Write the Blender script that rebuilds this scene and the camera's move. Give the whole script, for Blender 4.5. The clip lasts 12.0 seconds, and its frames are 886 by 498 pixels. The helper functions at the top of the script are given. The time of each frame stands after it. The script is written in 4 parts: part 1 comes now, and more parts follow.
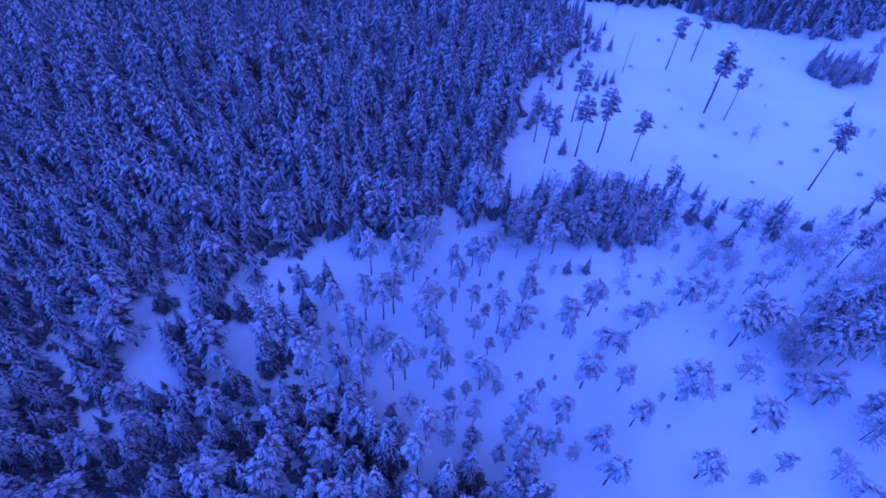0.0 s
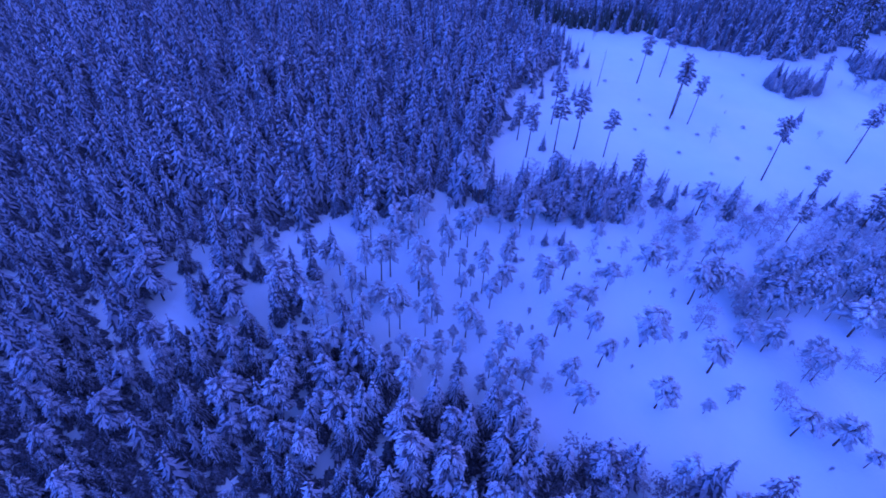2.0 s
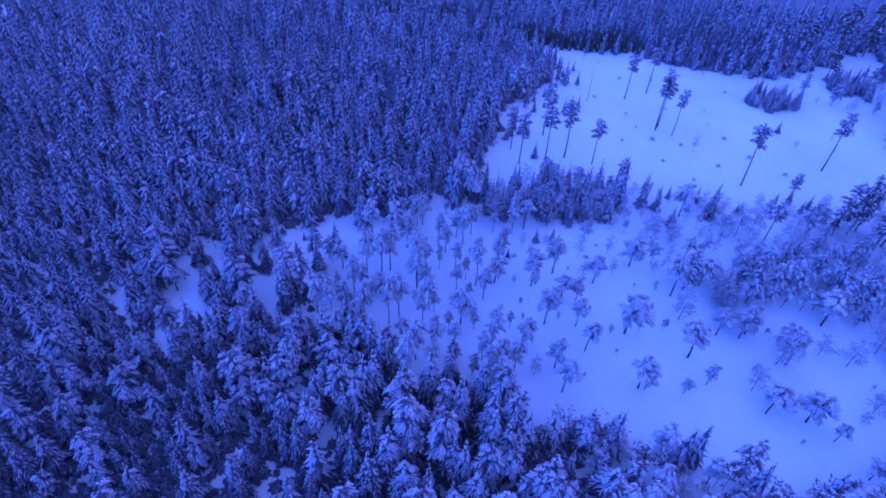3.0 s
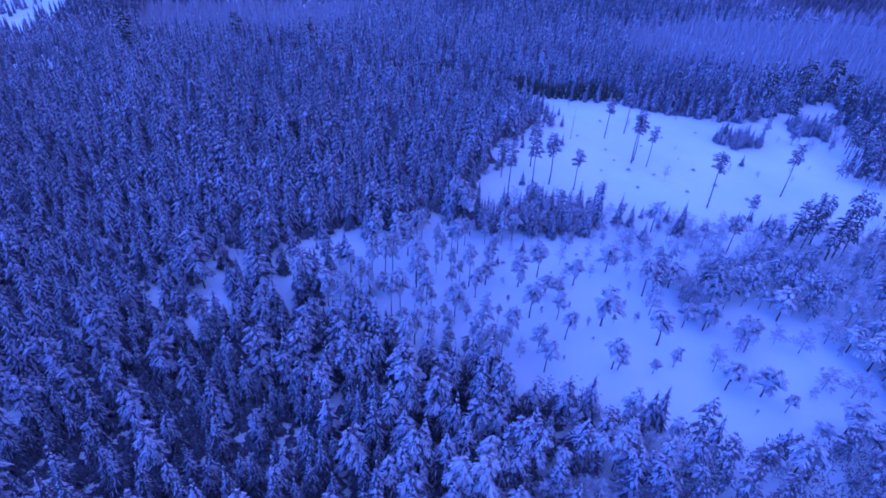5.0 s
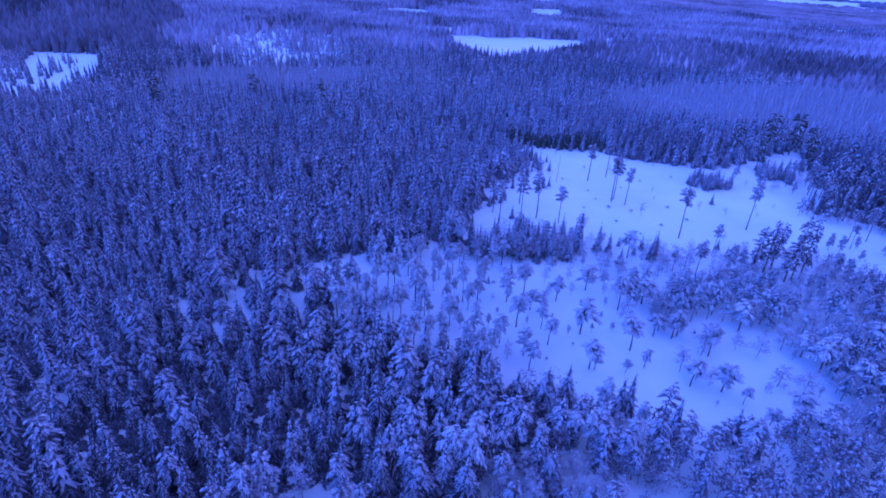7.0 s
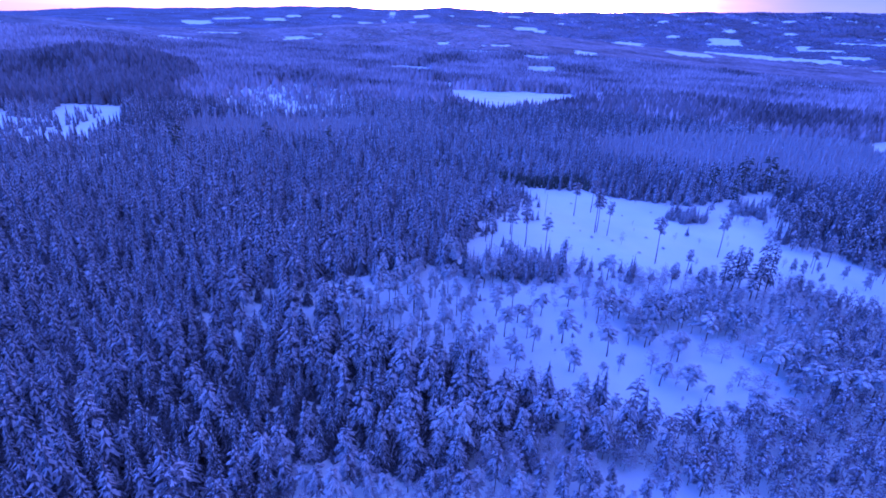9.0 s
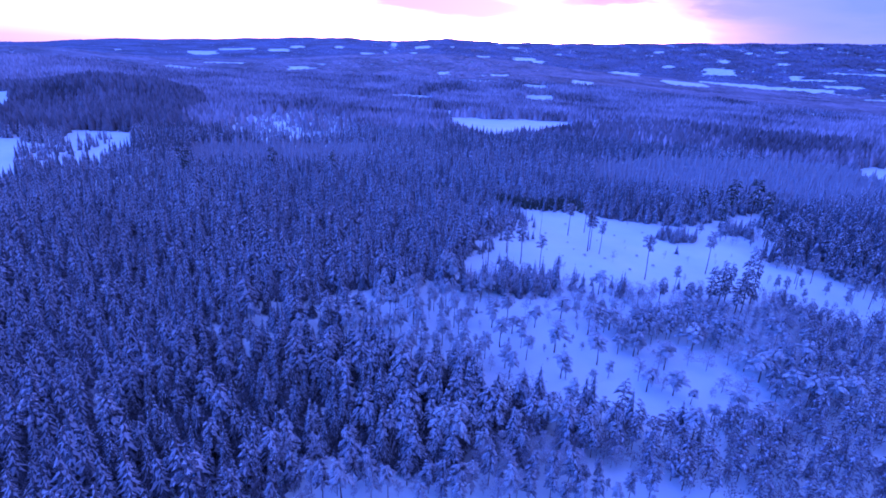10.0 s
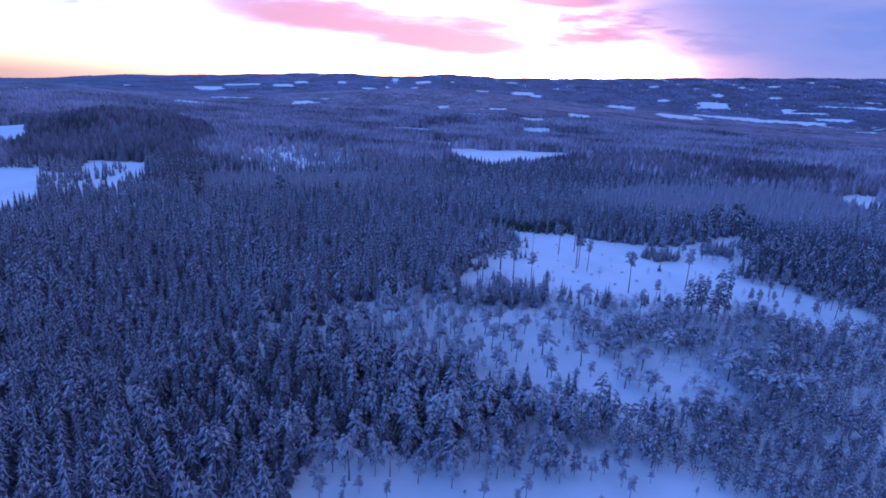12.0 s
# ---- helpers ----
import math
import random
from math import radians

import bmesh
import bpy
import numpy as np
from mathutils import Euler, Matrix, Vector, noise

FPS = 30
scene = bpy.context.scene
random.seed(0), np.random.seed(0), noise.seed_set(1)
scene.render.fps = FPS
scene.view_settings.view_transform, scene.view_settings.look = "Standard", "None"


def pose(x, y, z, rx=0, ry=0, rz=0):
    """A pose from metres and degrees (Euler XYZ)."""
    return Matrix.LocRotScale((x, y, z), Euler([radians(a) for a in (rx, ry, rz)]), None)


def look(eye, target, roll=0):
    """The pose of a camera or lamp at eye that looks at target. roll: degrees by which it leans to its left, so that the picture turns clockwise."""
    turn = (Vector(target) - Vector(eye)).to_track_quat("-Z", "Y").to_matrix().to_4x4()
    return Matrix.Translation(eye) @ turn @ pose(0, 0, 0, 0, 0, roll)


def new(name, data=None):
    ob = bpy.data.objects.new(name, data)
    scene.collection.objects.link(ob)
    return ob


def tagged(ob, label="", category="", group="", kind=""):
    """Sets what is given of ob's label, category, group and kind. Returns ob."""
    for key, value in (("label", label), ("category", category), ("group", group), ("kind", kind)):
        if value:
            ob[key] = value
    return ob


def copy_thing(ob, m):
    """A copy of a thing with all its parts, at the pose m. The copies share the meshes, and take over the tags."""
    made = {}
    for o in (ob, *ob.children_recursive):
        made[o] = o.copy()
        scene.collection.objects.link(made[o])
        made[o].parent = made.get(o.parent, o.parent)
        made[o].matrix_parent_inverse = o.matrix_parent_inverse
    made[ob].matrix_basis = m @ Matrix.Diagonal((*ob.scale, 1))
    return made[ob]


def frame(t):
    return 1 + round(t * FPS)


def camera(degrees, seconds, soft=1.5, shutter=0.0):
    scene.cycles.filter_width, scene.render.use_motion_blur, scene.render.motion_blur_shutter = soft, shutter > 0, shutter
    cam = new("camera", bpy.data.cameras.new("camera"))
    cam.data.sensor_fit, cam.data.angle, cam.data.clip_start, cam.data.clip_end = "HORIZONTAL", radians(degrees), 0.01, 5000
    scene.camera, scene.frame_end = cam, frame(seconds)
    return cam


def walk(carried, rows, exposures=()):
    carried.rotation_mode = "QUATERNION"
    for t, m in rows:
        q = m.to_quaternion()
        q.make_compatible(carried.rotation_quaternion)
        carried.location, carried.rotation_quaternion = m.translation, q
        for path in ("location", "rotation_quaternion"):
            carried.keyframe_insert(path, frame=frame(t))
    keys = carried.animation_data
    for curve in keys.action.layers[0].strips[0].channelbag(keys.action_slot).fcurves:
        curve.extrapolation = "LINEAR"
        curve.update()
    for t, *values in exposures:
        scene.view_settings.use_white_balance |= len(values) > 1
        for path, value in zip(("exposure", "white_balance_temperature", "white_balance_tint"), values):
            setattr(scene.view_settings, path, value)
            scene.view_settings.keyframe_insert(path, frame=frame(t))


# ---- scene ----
cam = camera(78.2, 12.0, soft=1.75)
METRES, EYE, TILT, LEAN, TURN = 142.6, 98.0, 0.0, 0.0, 0.0
ROWS = [
    (0.0, 0.0, 0.0, 0.0, 2.81, -47.9, -2.54),
    (0.5, 0.0058, -0.0422, -0.0008, 2.85, -46.75, -2.54),
    (1.0, 0.0111, -0.0851, -0.0022, 2.8, -45.56, -2.57),
    (1.5, 0.0175, -0.1269, -0.0025, 2.83, -44.47, -2.56),
    (2.0, 0.0232, -0.1692, -0.0029, 2.77, -43.33, -2.58),
    (2.5, 0.0292, -0.2123, -0.0032, 2.83, -41.99, -2.61),
    (3.0, 0.0342, -0.2557, -0.0047, 2.84, -40.4, -2.61),
    (5.0, 0.0516, -0.4263, -0.0096, 2.95, -34.05, -2.63),
    (5.5, 0.0561, -0.4681, -0.0104, 2.99, -32.46, -2.64),
    (6.0, 0.0608, -0.5097, -0.0107, 3.03, -30.9, -2.62),
    (6.5, 0.0658, -0.5518, -0.0115, 3.07, -29.32, -2.61),
    (7.0, 0.0713, -0.5939, -0.0118, 3.07, -27.7, -2.61),
    (9.0, 0.0937, -0.7585, -0.0153, 3.18, -22.39, -2.59),
    (9.5, 0.0991, -0.7997, -0.0158, 3.2, -20.98, -2.62),
    (10.0, 0.1043, -0.8406, -0.0164, 3.23, -19.59, -2.6),
    (10.5, 0.1091, -0.8792, -0.0174, 3.22, -18.25, -2.57),
    (11.0, 0.1137, -0.9174, -0.0183, 3.21, -17.21, -2.55),
    (11.5, 0.1186, -0.956, -0.0192, 3.25, -16.49, -2.55),
    (12.0, 0.1232, -0.992, -0.0196, 3.28, -16.28, -2.5),
]
# white balance: held very blue at first and turns more neutral at the end
EXPO = [(0.0, -0.3, 3755.0, 73.0), (3.0, -0.22, 3768.0, 72.5), (5.0, -0.13, 3797.0, 71.3), (9.5, -0.1, 3808.0, 71.0), (10.0, -0.2, 3806.0, 71.5), (10.6, -0.42, 3802.0, 72.5), (11.1, -0.57, 3806.0, 71.5), (11.5, -0.56, 3872.0, 58.5), (12.0, -0.57, 4000.0, 42.0)]
walk(cam, [(t, pose(0, 0, EYE, TILT, LEAN, TURN) @ pose(METRES * x, METRES * y, METRES * z, 90 + pitch, roll, yaw)) for t, x, y, z, yaw, pitch, roll in ROWS], EXPO)

# ---------------------------------------------------------------- world and light
SUN_AZ = radians(11.0)      # the sun has just reached the ridge, a little to the east of the y axis
SUN_EL = radians(2.0)
SKY = 1.5
world = bpy.data.worlds.new("dusk_sky")
scene.world = world
world.use_nodes = True
wn, wl = world.node_tree.nodes, world.node_tree.links
wn.clear()


def wnode(kind, **inputs):
    n = wn.new(kind)
    for k, v in inputs.items():
        n.inputs[k].default_value = v
    return n


def wmath(op, a, b=None, clamp=False):
    n = wn.new("ShaderNodeMath")
    n.operation, n.use_clamp = op, clamp
    for i, v in enumerate((a, b)):
        if v is None:
            continue
        if isinstance(v, (int, float)):
            n.inputs[i].default_value = v
        else:
            wl.new(v, n.inputs[i])
    return n.outputs[0]


def wramp(value, stops):
    n = wn.new("ShaderNodeValToRGB")
    el = n.color_ramp.elements
    while len(el) < len(stops):
        el.new(0.5)
    for e, (p, c) in zip(el, stops):
        e.position, e.color = p, (*c, 1)
    wl.new(value, n.inputs[0])
    return n.outputs[0]


def wmix(fac, a, b, blend="MIX"):
    n = wn.new("ShaderNodeMix")
    n.data_type, n.blend_type = "RGBA", blend
    for i, v in ((0, fac), (6, a), (7, b)):
        if isinstance(v, (int, float)):
            n.inputs[i].default_value = v
        elif isinstance(v, tuple):
            n.inputs[i].default_value = (*v, 1)
        else:
            wl.new(v, n.inputs[i])
    return n.outputs[2]


sky = wn.new("ShaderNodeTexSky")
sky.sky_type, sky.sun_disc = "NISHITA", False
sky.sun_elevation, sky.sun_rotation = SUN_EL, SUN_AZ
sky.altitude, sky.air_density, sky.dust_density, sky.ozone_density = 300, 1.0, 1.5, 2.0
coord = wn.new("ShaderNodeTexCoord")
sep = wn.new("ShaderNodeSeparateXYZ")
wl.new(coord.outputs["Generated"], sep.inputs[0])
dx, dy, dz = sep.outputs
# clouds: long soft banks, stretched along the horizon
stretch = wn.new("ShaderNodeMapping")
stretch.inputs["Scale"].default_value = (2.6, 2.6, 15.0)
stretch.inputs["Location"].default_value = (0.3, 0.1, 0.2)
wl.new(coord.outputs["Generated"], stretch.inputs[0])
puff = wnode("ShaderNodeTexNoise", Scale=1.6, Detail=6.0, Roughness=0.55)
wl.new(stretch.outputs[0], puff.inputs["Vector"])
wisp = puff.outputs[0]
# one long pink bank above the glow, thinner flecks round it
line = wmath("ABSOLUTE", wmath("SUBTRACT", wmath("ADD", wmath("ADD", dz, wmath("MULTIPLY", dx, 0.05)), wmath("MULTIPLY", wmath("SUBTRACT", wisp, 0.5), 0.10)), 0.094))
core = wramp(line, [(0.004, (1, 1, 1)), (0.036, (0, 0, 0))])
reach = wramp(wmath("ABSOLUTE", wmath("ADD", dx, 0.14)), [(0.14, (1, 1, 1)), (0.34, (0, 0, 0))])
flecks = wramp(wisp, [(0.52, (0, 0, 0)), (0.74, (1, 1, 1))])
high = wramp(dz, [(0.05, (0, 0, 0)), (0.10, (1, 1, 1)), (0.17, (1, 1, 1)), (0.26, (0, 0, 0))])


def tuft_of_cloud(x0, z0, rx, rz):
    """A small cloud: soft, ragged, stretched along the horizon."""
    a = wmath("MULTIPLY", wmath("SUBTRACT", dx, x0), 1 / rx)
    b = wmath("MULTIPLY", wmath("SUBTRACT", dz, z0), 1 / rz)
    q = wmath("ADD", wmath("ADD", wmath("MULTIPLY", a, a), wmath("MULTIPLY", b, b)), wmath("MULTIPLY", wmath("SUBTRACT", wisp, 0.5), 3.0))
    return wramp(q, [(0.2, (1, 1, 1)), (1.0, (0, 0, 0))])


banks = wmath("MAXIMUM", wmath("MULTIPLY", core, reach), wmath("MULTIPLY", flecks, high))
for spot in ((0.135, 0.081, 0.045, 0.010), (0.14, 0.152, 0.09, 0.018)):
    banks = wmath("MAXIMUM", banks, tuft_of_cloud(*spot))


def dense(v):
    """Thin cloud already hides much of the bright sky behind it."""
    return wmath("SUBTRACT", 1.0, wmath("POWER", wmath("SUBTRACT", 1.0, v, True), 4.0), True)


banks = dense(banks)
# a blue-grey bank of cloud over the eastern part of the ridge, its edge leaning over the glow
lean_edge = wmath("ADD", wmath("ADD", dx, wmath("MULTIPLY", dz, 1.3)), wmath("MULTIPLY", wisp, 0.22))
east = wramp(lean_edge, [(0.47, (0, 0, 0)), (0.86, (1, 1, 1))])
fringe = wramp(lean_edge, [(0.40, (0, 0, 0)), (0.60, (1, 1, 1))])
glow = wramp(wmath("ADD", wmath("MULTIPLY", dx, math.sin(SUN_AZ)), wmath("MULTIPLY", dy, math.cos(SUN_AZ))), [(0.0, (0, 0, 0)), (1.0, (1, 1, 1))])
# thin high overcast: three times as bright overhead as at the horizon
veil = wramp(wmath("MAXIMUM", dz, 0.0), [(0.0, (0.045, 0.045, 0.063)), (1.0, (0.135, 0.135, 0.19))])
strong = wmix(1.0, wmix(1.0, sky.outputs[0], (SKY, SKY, SKY), "MULTIPLY"), veil, "ADD")
low = wramp(dz, [(0.0, (1, 1, 1)), (0.11, (0, 0, 0))])         # yellow light along the horizon under the cloud
strong = wmix(1.0, strong, wmix(wmath("MULTIPLY", low, wmath("POWER", glow, 2.0)), (0, 0, 0), (0.75, 0.66, 0.42)), "ADD")
pink = wmix(glow, (0.16, 0.17, 0.24), (1.80, 0.68, 0.36))
clouded = wmix(wmath("MULTIPLY", banks, 0.97), strong, pink)
clouded = wmix(wmath("MULTIPLY", wmath("MULTIPLY", dense(fringe), wramp(dz, [(0.14, (1, 1, 1)), (0.30, (0, 0, 0))])), 0.92), clouded, (1.65, 0.58, 0.38))
bank = wmix(wmath("MULTIPLY", dense(east), 0.97), clouded, wmix(wramp(wisp, [(0.40, (0, 0, 0)), (0.66, (1, 1, 1))]), (0.40, 0.45, 0.48), (0.60, 0.54, 0.50)))
back = wnode("ShaderNodeBackground", Strength=1.0)
wl.new(bank, back.inputs[0])
wl.new(back.outputs[0], wnode("ShaderNodeOutputWorld").inputs[0])

sun = new("sun", bpy.data.lights.new("sun", "SUN"))
sun.data.energy, sun.data.angle, sun.data.color = 0.15, radians(14), (1.0, 0.72, 0.62)
sun.matrix_world = look((0, 0, 300), (-math.sin(SUN_AZ) * 100, -math.cos(SUN_AZ) * 100, 300 - 100 * math.tan(radians(6))))


# ---------------------------------------------------------------- materials
class Mat:
    """A small node-tree writer for one procedural material."""

    def __init__(self, name, rough=0.7):
        self.m = bpy.data.materials.new(name)
        self.m.use_nodes = True
        self.n, self.l = self.m.node_tree.nodes, self.m.node_tree.links
        self.b = self.n["Principled BSDF"]
        self.b.inputs["Roughness"].default_value = rough
        self.b.inputs["Specular IOR Level"].default_value = 0.25
        self.c = self.n.new("ShaderNodeTexCoord")
        self.geo = self.n.new("ShaderNodeNewGeometry")
        self.info = self.n.new("ShaderNodeObjectInfo")

    def noise(self, scale, detail=3.0, rough=0.55, world=False):
        n = self.n.new("ShaderNodeTexNoise")
        n.inputs["Scale"].default_value, n.inputs["Detail"].default_value, n.inputs["Roughness"].default_value = scale, detail, rough
        self.l.new(self.geo.outputs["Position"] if world else self.c.outputs["Object"], n.inputs["Vector"])
        return n.outputs[0]

    def span(self, v, a, b, lo=0.0, hi=1.0):
        n = self.n.new("ShaderNodeMapRange")
        for i, x in zip((1, 2, 3, 4), (a, b, lo, hi)):
            n.inputs[i].default_value = x
        self.l.new(v, n.inputs[0])
        return n.outputs[0]

    def math(self, op, a, b):
        n = self.n.new("ShaderNodeMath")
        n.operation = op
        for i, v in enumerate((a, b)):
            if isinstance(v, (int, float)):
                n.inputs[i].default_value = v
            else:
                self.l.new(v, n.inputs[i])
        return n.outputs[0]

    def mix(self, fac, a, b, blend="MIX"):
        n = self.n.new("ShaderNodeMix")
        n.data_type, n.blend_type = "RGBA", blend
        for i, v in ((0, fac), (6, a), (7, b)):
            if isinstance(v, (int, float)):
                n.inputs[i].default_value = v
            elif isinstance(v, tuple):
                n.inputs[i].default_value = (*v, 1)
            else:
                self.l.new(v, n.inputs[i])
        return n.outputs[2]

    def bump(self, v, strength, distance):
        n = self.n.new("ShaderNodeBump")
        n.inputs["Strength"].default_value, n.inputs["Distance"].default_value = strength, distance
        self.l.new(v, n.inputs["Height"])
        self.l.new(n.outputs[0], self.b.inputs["Normal"])

    def colour(self, v):
        if isinstance(v, tuple):
            self.b.inputs["Base Color"].default_value = (*v, 1)
        else:
            self.l.new(v, self.b.inputs["Base Color"])
        return self.m


def snow_ground_material():
    k = Mat("ground_snow", 0.75)
    drift = k.noise(0.035, 4, world=True)
    grain = k.noise(0.9, 5, 0.6, world=True)
    c = k.mix(k.span(drift, 0.35, 0.68), (0.66, 0.735, 0.765), (0.75, 0.81, 0.83))
    litter = k.span(k.noise(0.45, 6, 0.75, world=True), 0.66, 0.80, 0.0, 0.4)
    c = k.mix(litter, c, (0.50, 0.50, 0.50))
    k.bump(k.math("ADD", k.math("MULTIPLY", drift, 2.0), k.math("MULTIPLY", grain, 0.25)), 0.5, 0.8)
    return k.colour(c)


def bough_snow_material(name, dull, bright):
    k = Mat(name, 0.85)
    lump = k.noise(1.1, 3, 0.5)
    c = k.mix(k.span(lump, 0.3, 0.7), dull, bright)
    c = k.mix(k.span(k.geo.outputs["Random Per Island"], 0.0, 1.0, 0.0, 0.18), c, (0.27, 0.28, 0.31))
    c = k.mix(k.span(k.noise(0.21, 2, 0.5, world=True), 0.40, 0.60, 0.0, 0.34), c, (0.26, 0.27, 0.30))
    c = k.mix(k.span(k.noise(0.014, 3, 0.5, world=True), 0.42, 0.62, 0.0, 0.45), c, (0.24, 0.24, 0.28))
    k.bump(k.noise(5.0, 3), 0.5, 0.06)
    return k.colour(c)


def needle_material(name, green, frost, amount):
    k = Mat(name, 0.7)
    tuft = k.noise(2.2, 4, 0.6)
    c = k.mix(k.span(tuft, 0.35, 0.7), tuple(v * 0.6 for v in green), green)
    c = k.mix(k.span(k.noise(3.0, 4, 0.6), 0.40, 0.66, 0.0, amount), c, frost)
    k.bump(tuft, 0.6, 0.08)
    return k.colour(c)


def bark_material(name, low, high):
    k = Mat(name, 0.85)
    c = k.mix(k.span(k.noise(5.0, 6, 0.7), 0.3, 0.7), low, high)
    c = k.mix(k.span(k.noise(1.6, 3), 0.58, 0.68, 0.0, 0.6), c, (0.55, 0.56, 0.58))
    k.bump(k.noise(14.0, 4), 0.7, 0.03)
    return k.colour(c)


def twig_material(name, low, high):
    k = Mat(name, 0.8)
    c = k.mix(k.span(k.noise(2.0, 4), 0.3, 0.7), low, high)
    c = k.mix(k.span(k.info.outputs["Random"], 0.0, 1.0, 0.0, 0.35), c, tuple(v * 0.75 for v in low))
    return k.colour(c)


def canopy_material(name="far_canopy", frost=(0.48, 0.44, 0.53), single=0.35, fine=0.6):
    """Far woods: whole trees a few metres across, some dark, some heavy with frost, in stands. Distant haze is put into
    the frost colour.
    """
    k = Mat(name, 0.85)
    stand = k.noise(0.006, 4, 0.6, world=True)
    one = k.geo.outputs["Random Per Island"]
    speck = k.noise(0.35, 4, 0.7, world=True)
    f = k.math("ADD", k.math("MULTIPLY", k.span(stand, 0.32, 0.68), 0.50), k.math("ADD", k.math("MULTIPLY", one, single), k.math("MULTIPLY", speck, fine)))
    low = 0.405 - (0.35 - single) * 0.5 - (0.6 - fine) * 0.5
    c = k.mix(k.span(f, low, low + 0.65), (0.058, 0.056, 0.068), frost)
    return k.colour(c)


SNOW_GROUND = snow_ground_material()
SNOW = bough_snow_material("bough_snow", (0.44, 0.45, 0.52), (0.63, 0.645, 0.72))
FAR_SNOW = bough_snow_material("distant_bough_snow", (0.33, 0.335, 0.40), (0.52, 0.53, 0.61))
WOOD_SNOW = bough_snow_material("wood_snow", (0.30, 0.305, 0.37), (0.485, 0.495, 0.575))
HOAR = bough_snow_material("hoarfrost", (0.52, 0.55, 0.61), (0.74, 0.77, 0.83))
# frosted needles; the next three are also paler and bluer to imitate haze
SPRUCE = needle_material("spruce_needles", (0.070, 0.074, 0.096), (0.32, 0.325, 0.39), 0.7)
PINE = needle_material("pine_needles", (0.36, 0.355, 0.40), (0.66, 0.655, 0.70), 0.9)
FROSTED_SPRUCE = needle_material("frosted_needles", (0.14, 0.138, 0.17), (0.41, 0.40, 0.475), 0.8)
DARK_PINE = needle_material("bare_pine_needles", (0.042, 0.055, 0.038), (0.24, 0.25, 0.27), 0.35)
BARK = bark_material("pine_bark", (0.045, 0.035, 0.030), (0.13, 0.085, 0.06))
GREY_BARK = bark_material("grey_bark", (0.06, 0.055, 0.05), (0.20, 0.19, 0.18))
TWIG = twig_material("bare_twigs", (0.095, 0.088, 0.11), (0.24, 0.225, 0.27))
RIME_TWIG = twig_material("frosted_twigs", (0.27, 0.265, 0.31), (0.52, 0.51, 0.57))
# the violet cast of these far tones is distant haze in the base colour
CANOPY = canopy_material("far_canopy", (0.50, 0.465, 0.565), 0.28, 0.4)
# darker copy of the far canopy, for the low hill and one stand
DARK_CANOPY = canopy_material("dark_far_canopy", (0.25, 0.235, 0.285))
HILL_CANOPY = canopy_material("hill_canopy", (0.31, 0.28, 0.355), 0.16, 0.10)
# bluer and flatter than the hills: haze over the ridge, mixed into its colour
HAZY_RIDGE_CANOPY = canopy_material("hazy_ridge_canopy", (0.195, 0.205, 0.33), 0.06, 0.04)


# ---------------------------------------------------------------- terrain
def smooth(a, b, v):
    t = np.clip((np.asarray(v, float) - a) / (b - a), 0, 1)
    return t * t * (3 - 2 * t)


HEAD = radians(3.28)        # the way towards the far ridge
FX, FY = -math.sin(HEAD), math.cos(HEAD)


CREST = ((-0.78, 38), (-0.68, 54), (-0.58, 92), (-0.48, 107), (-0.38, 130), (-0.23, 174), (-0.16, 184), (-0.085, 178), (0.015, 218), (0.095, 205), (0.21, 221), (0.41, 254), (0.61, 275), (0.78, 286))
KNOLLS = [(-600, 790, 140, 110, 28)]


def height(x, y):
    """The ground: a bog that rises gently to a felled clearing, level woods, wooded hills, a valley and a long ridge far off."""
    x, y = np.asarray(x, float), np.asarray(y, float)
    z = -4.6 + 7.6 * smooth(15, 150, y) - 2.5 * smooth(170, 420, y)
    z = z + 0.35 * np.sin(x * 0.071 + 1.3) * np.sin(y * 0.063) + 0.25 * np.sin(x * 0.19 + y * 0.13)
    for kx, ky, rx, ry, kh in KNOLLS:
        z = z + kh * np.exp(-((x - kx) / rx) ** 2 - ((y - ky) / ry) ** 2)
    px, py = x - 17.6, y + 141.5
    d, s, r = px * FX + py * FY, px * FY - py * FX, np.hypot(px, py)
    ahead = smooth(-0.2, 0.3, d / np.maximum(r, 1))
    q = s / np.maximum(d, 0.35 * r + 1)                   # bearing from the far ridge's middle
    broad = 86 * np.exp(-((q + 0.02) / np.where(q > -0.02, 0.42, 0.36)) ** 2)
    z = z + ahead * broad * smooth(1350, 2500, r) * (1 - 0.7 * smooth(2560, 3200, r))
    z = z + ahead * 57 * np.exp(-((q + 0.73) / 0.24) ** 2) * smooth(1250, 2000, r) * (1 - 0.6 * smooth(2100, 2750, r))
    z = z + ahead * smooth(900, 1700, r) * (4 * np.sin(s * 0.0052 + r * 0.0031) + 3 * np.sin(r * 0.0083 - s * 0.0021))
    crest = np.interp(q, [c[0] for c in CREST], [c[1] for c in CREST]) + 2.5 * np.sin(s * 0.017 + 2) + 1.5 * np.sin(s * 0.041)
    u = np.clip((r - 2780) / 1870, 0, 1) ** 1.1 * ahead
    return z * (1 - u) + np.maximum(crest, 20) * u


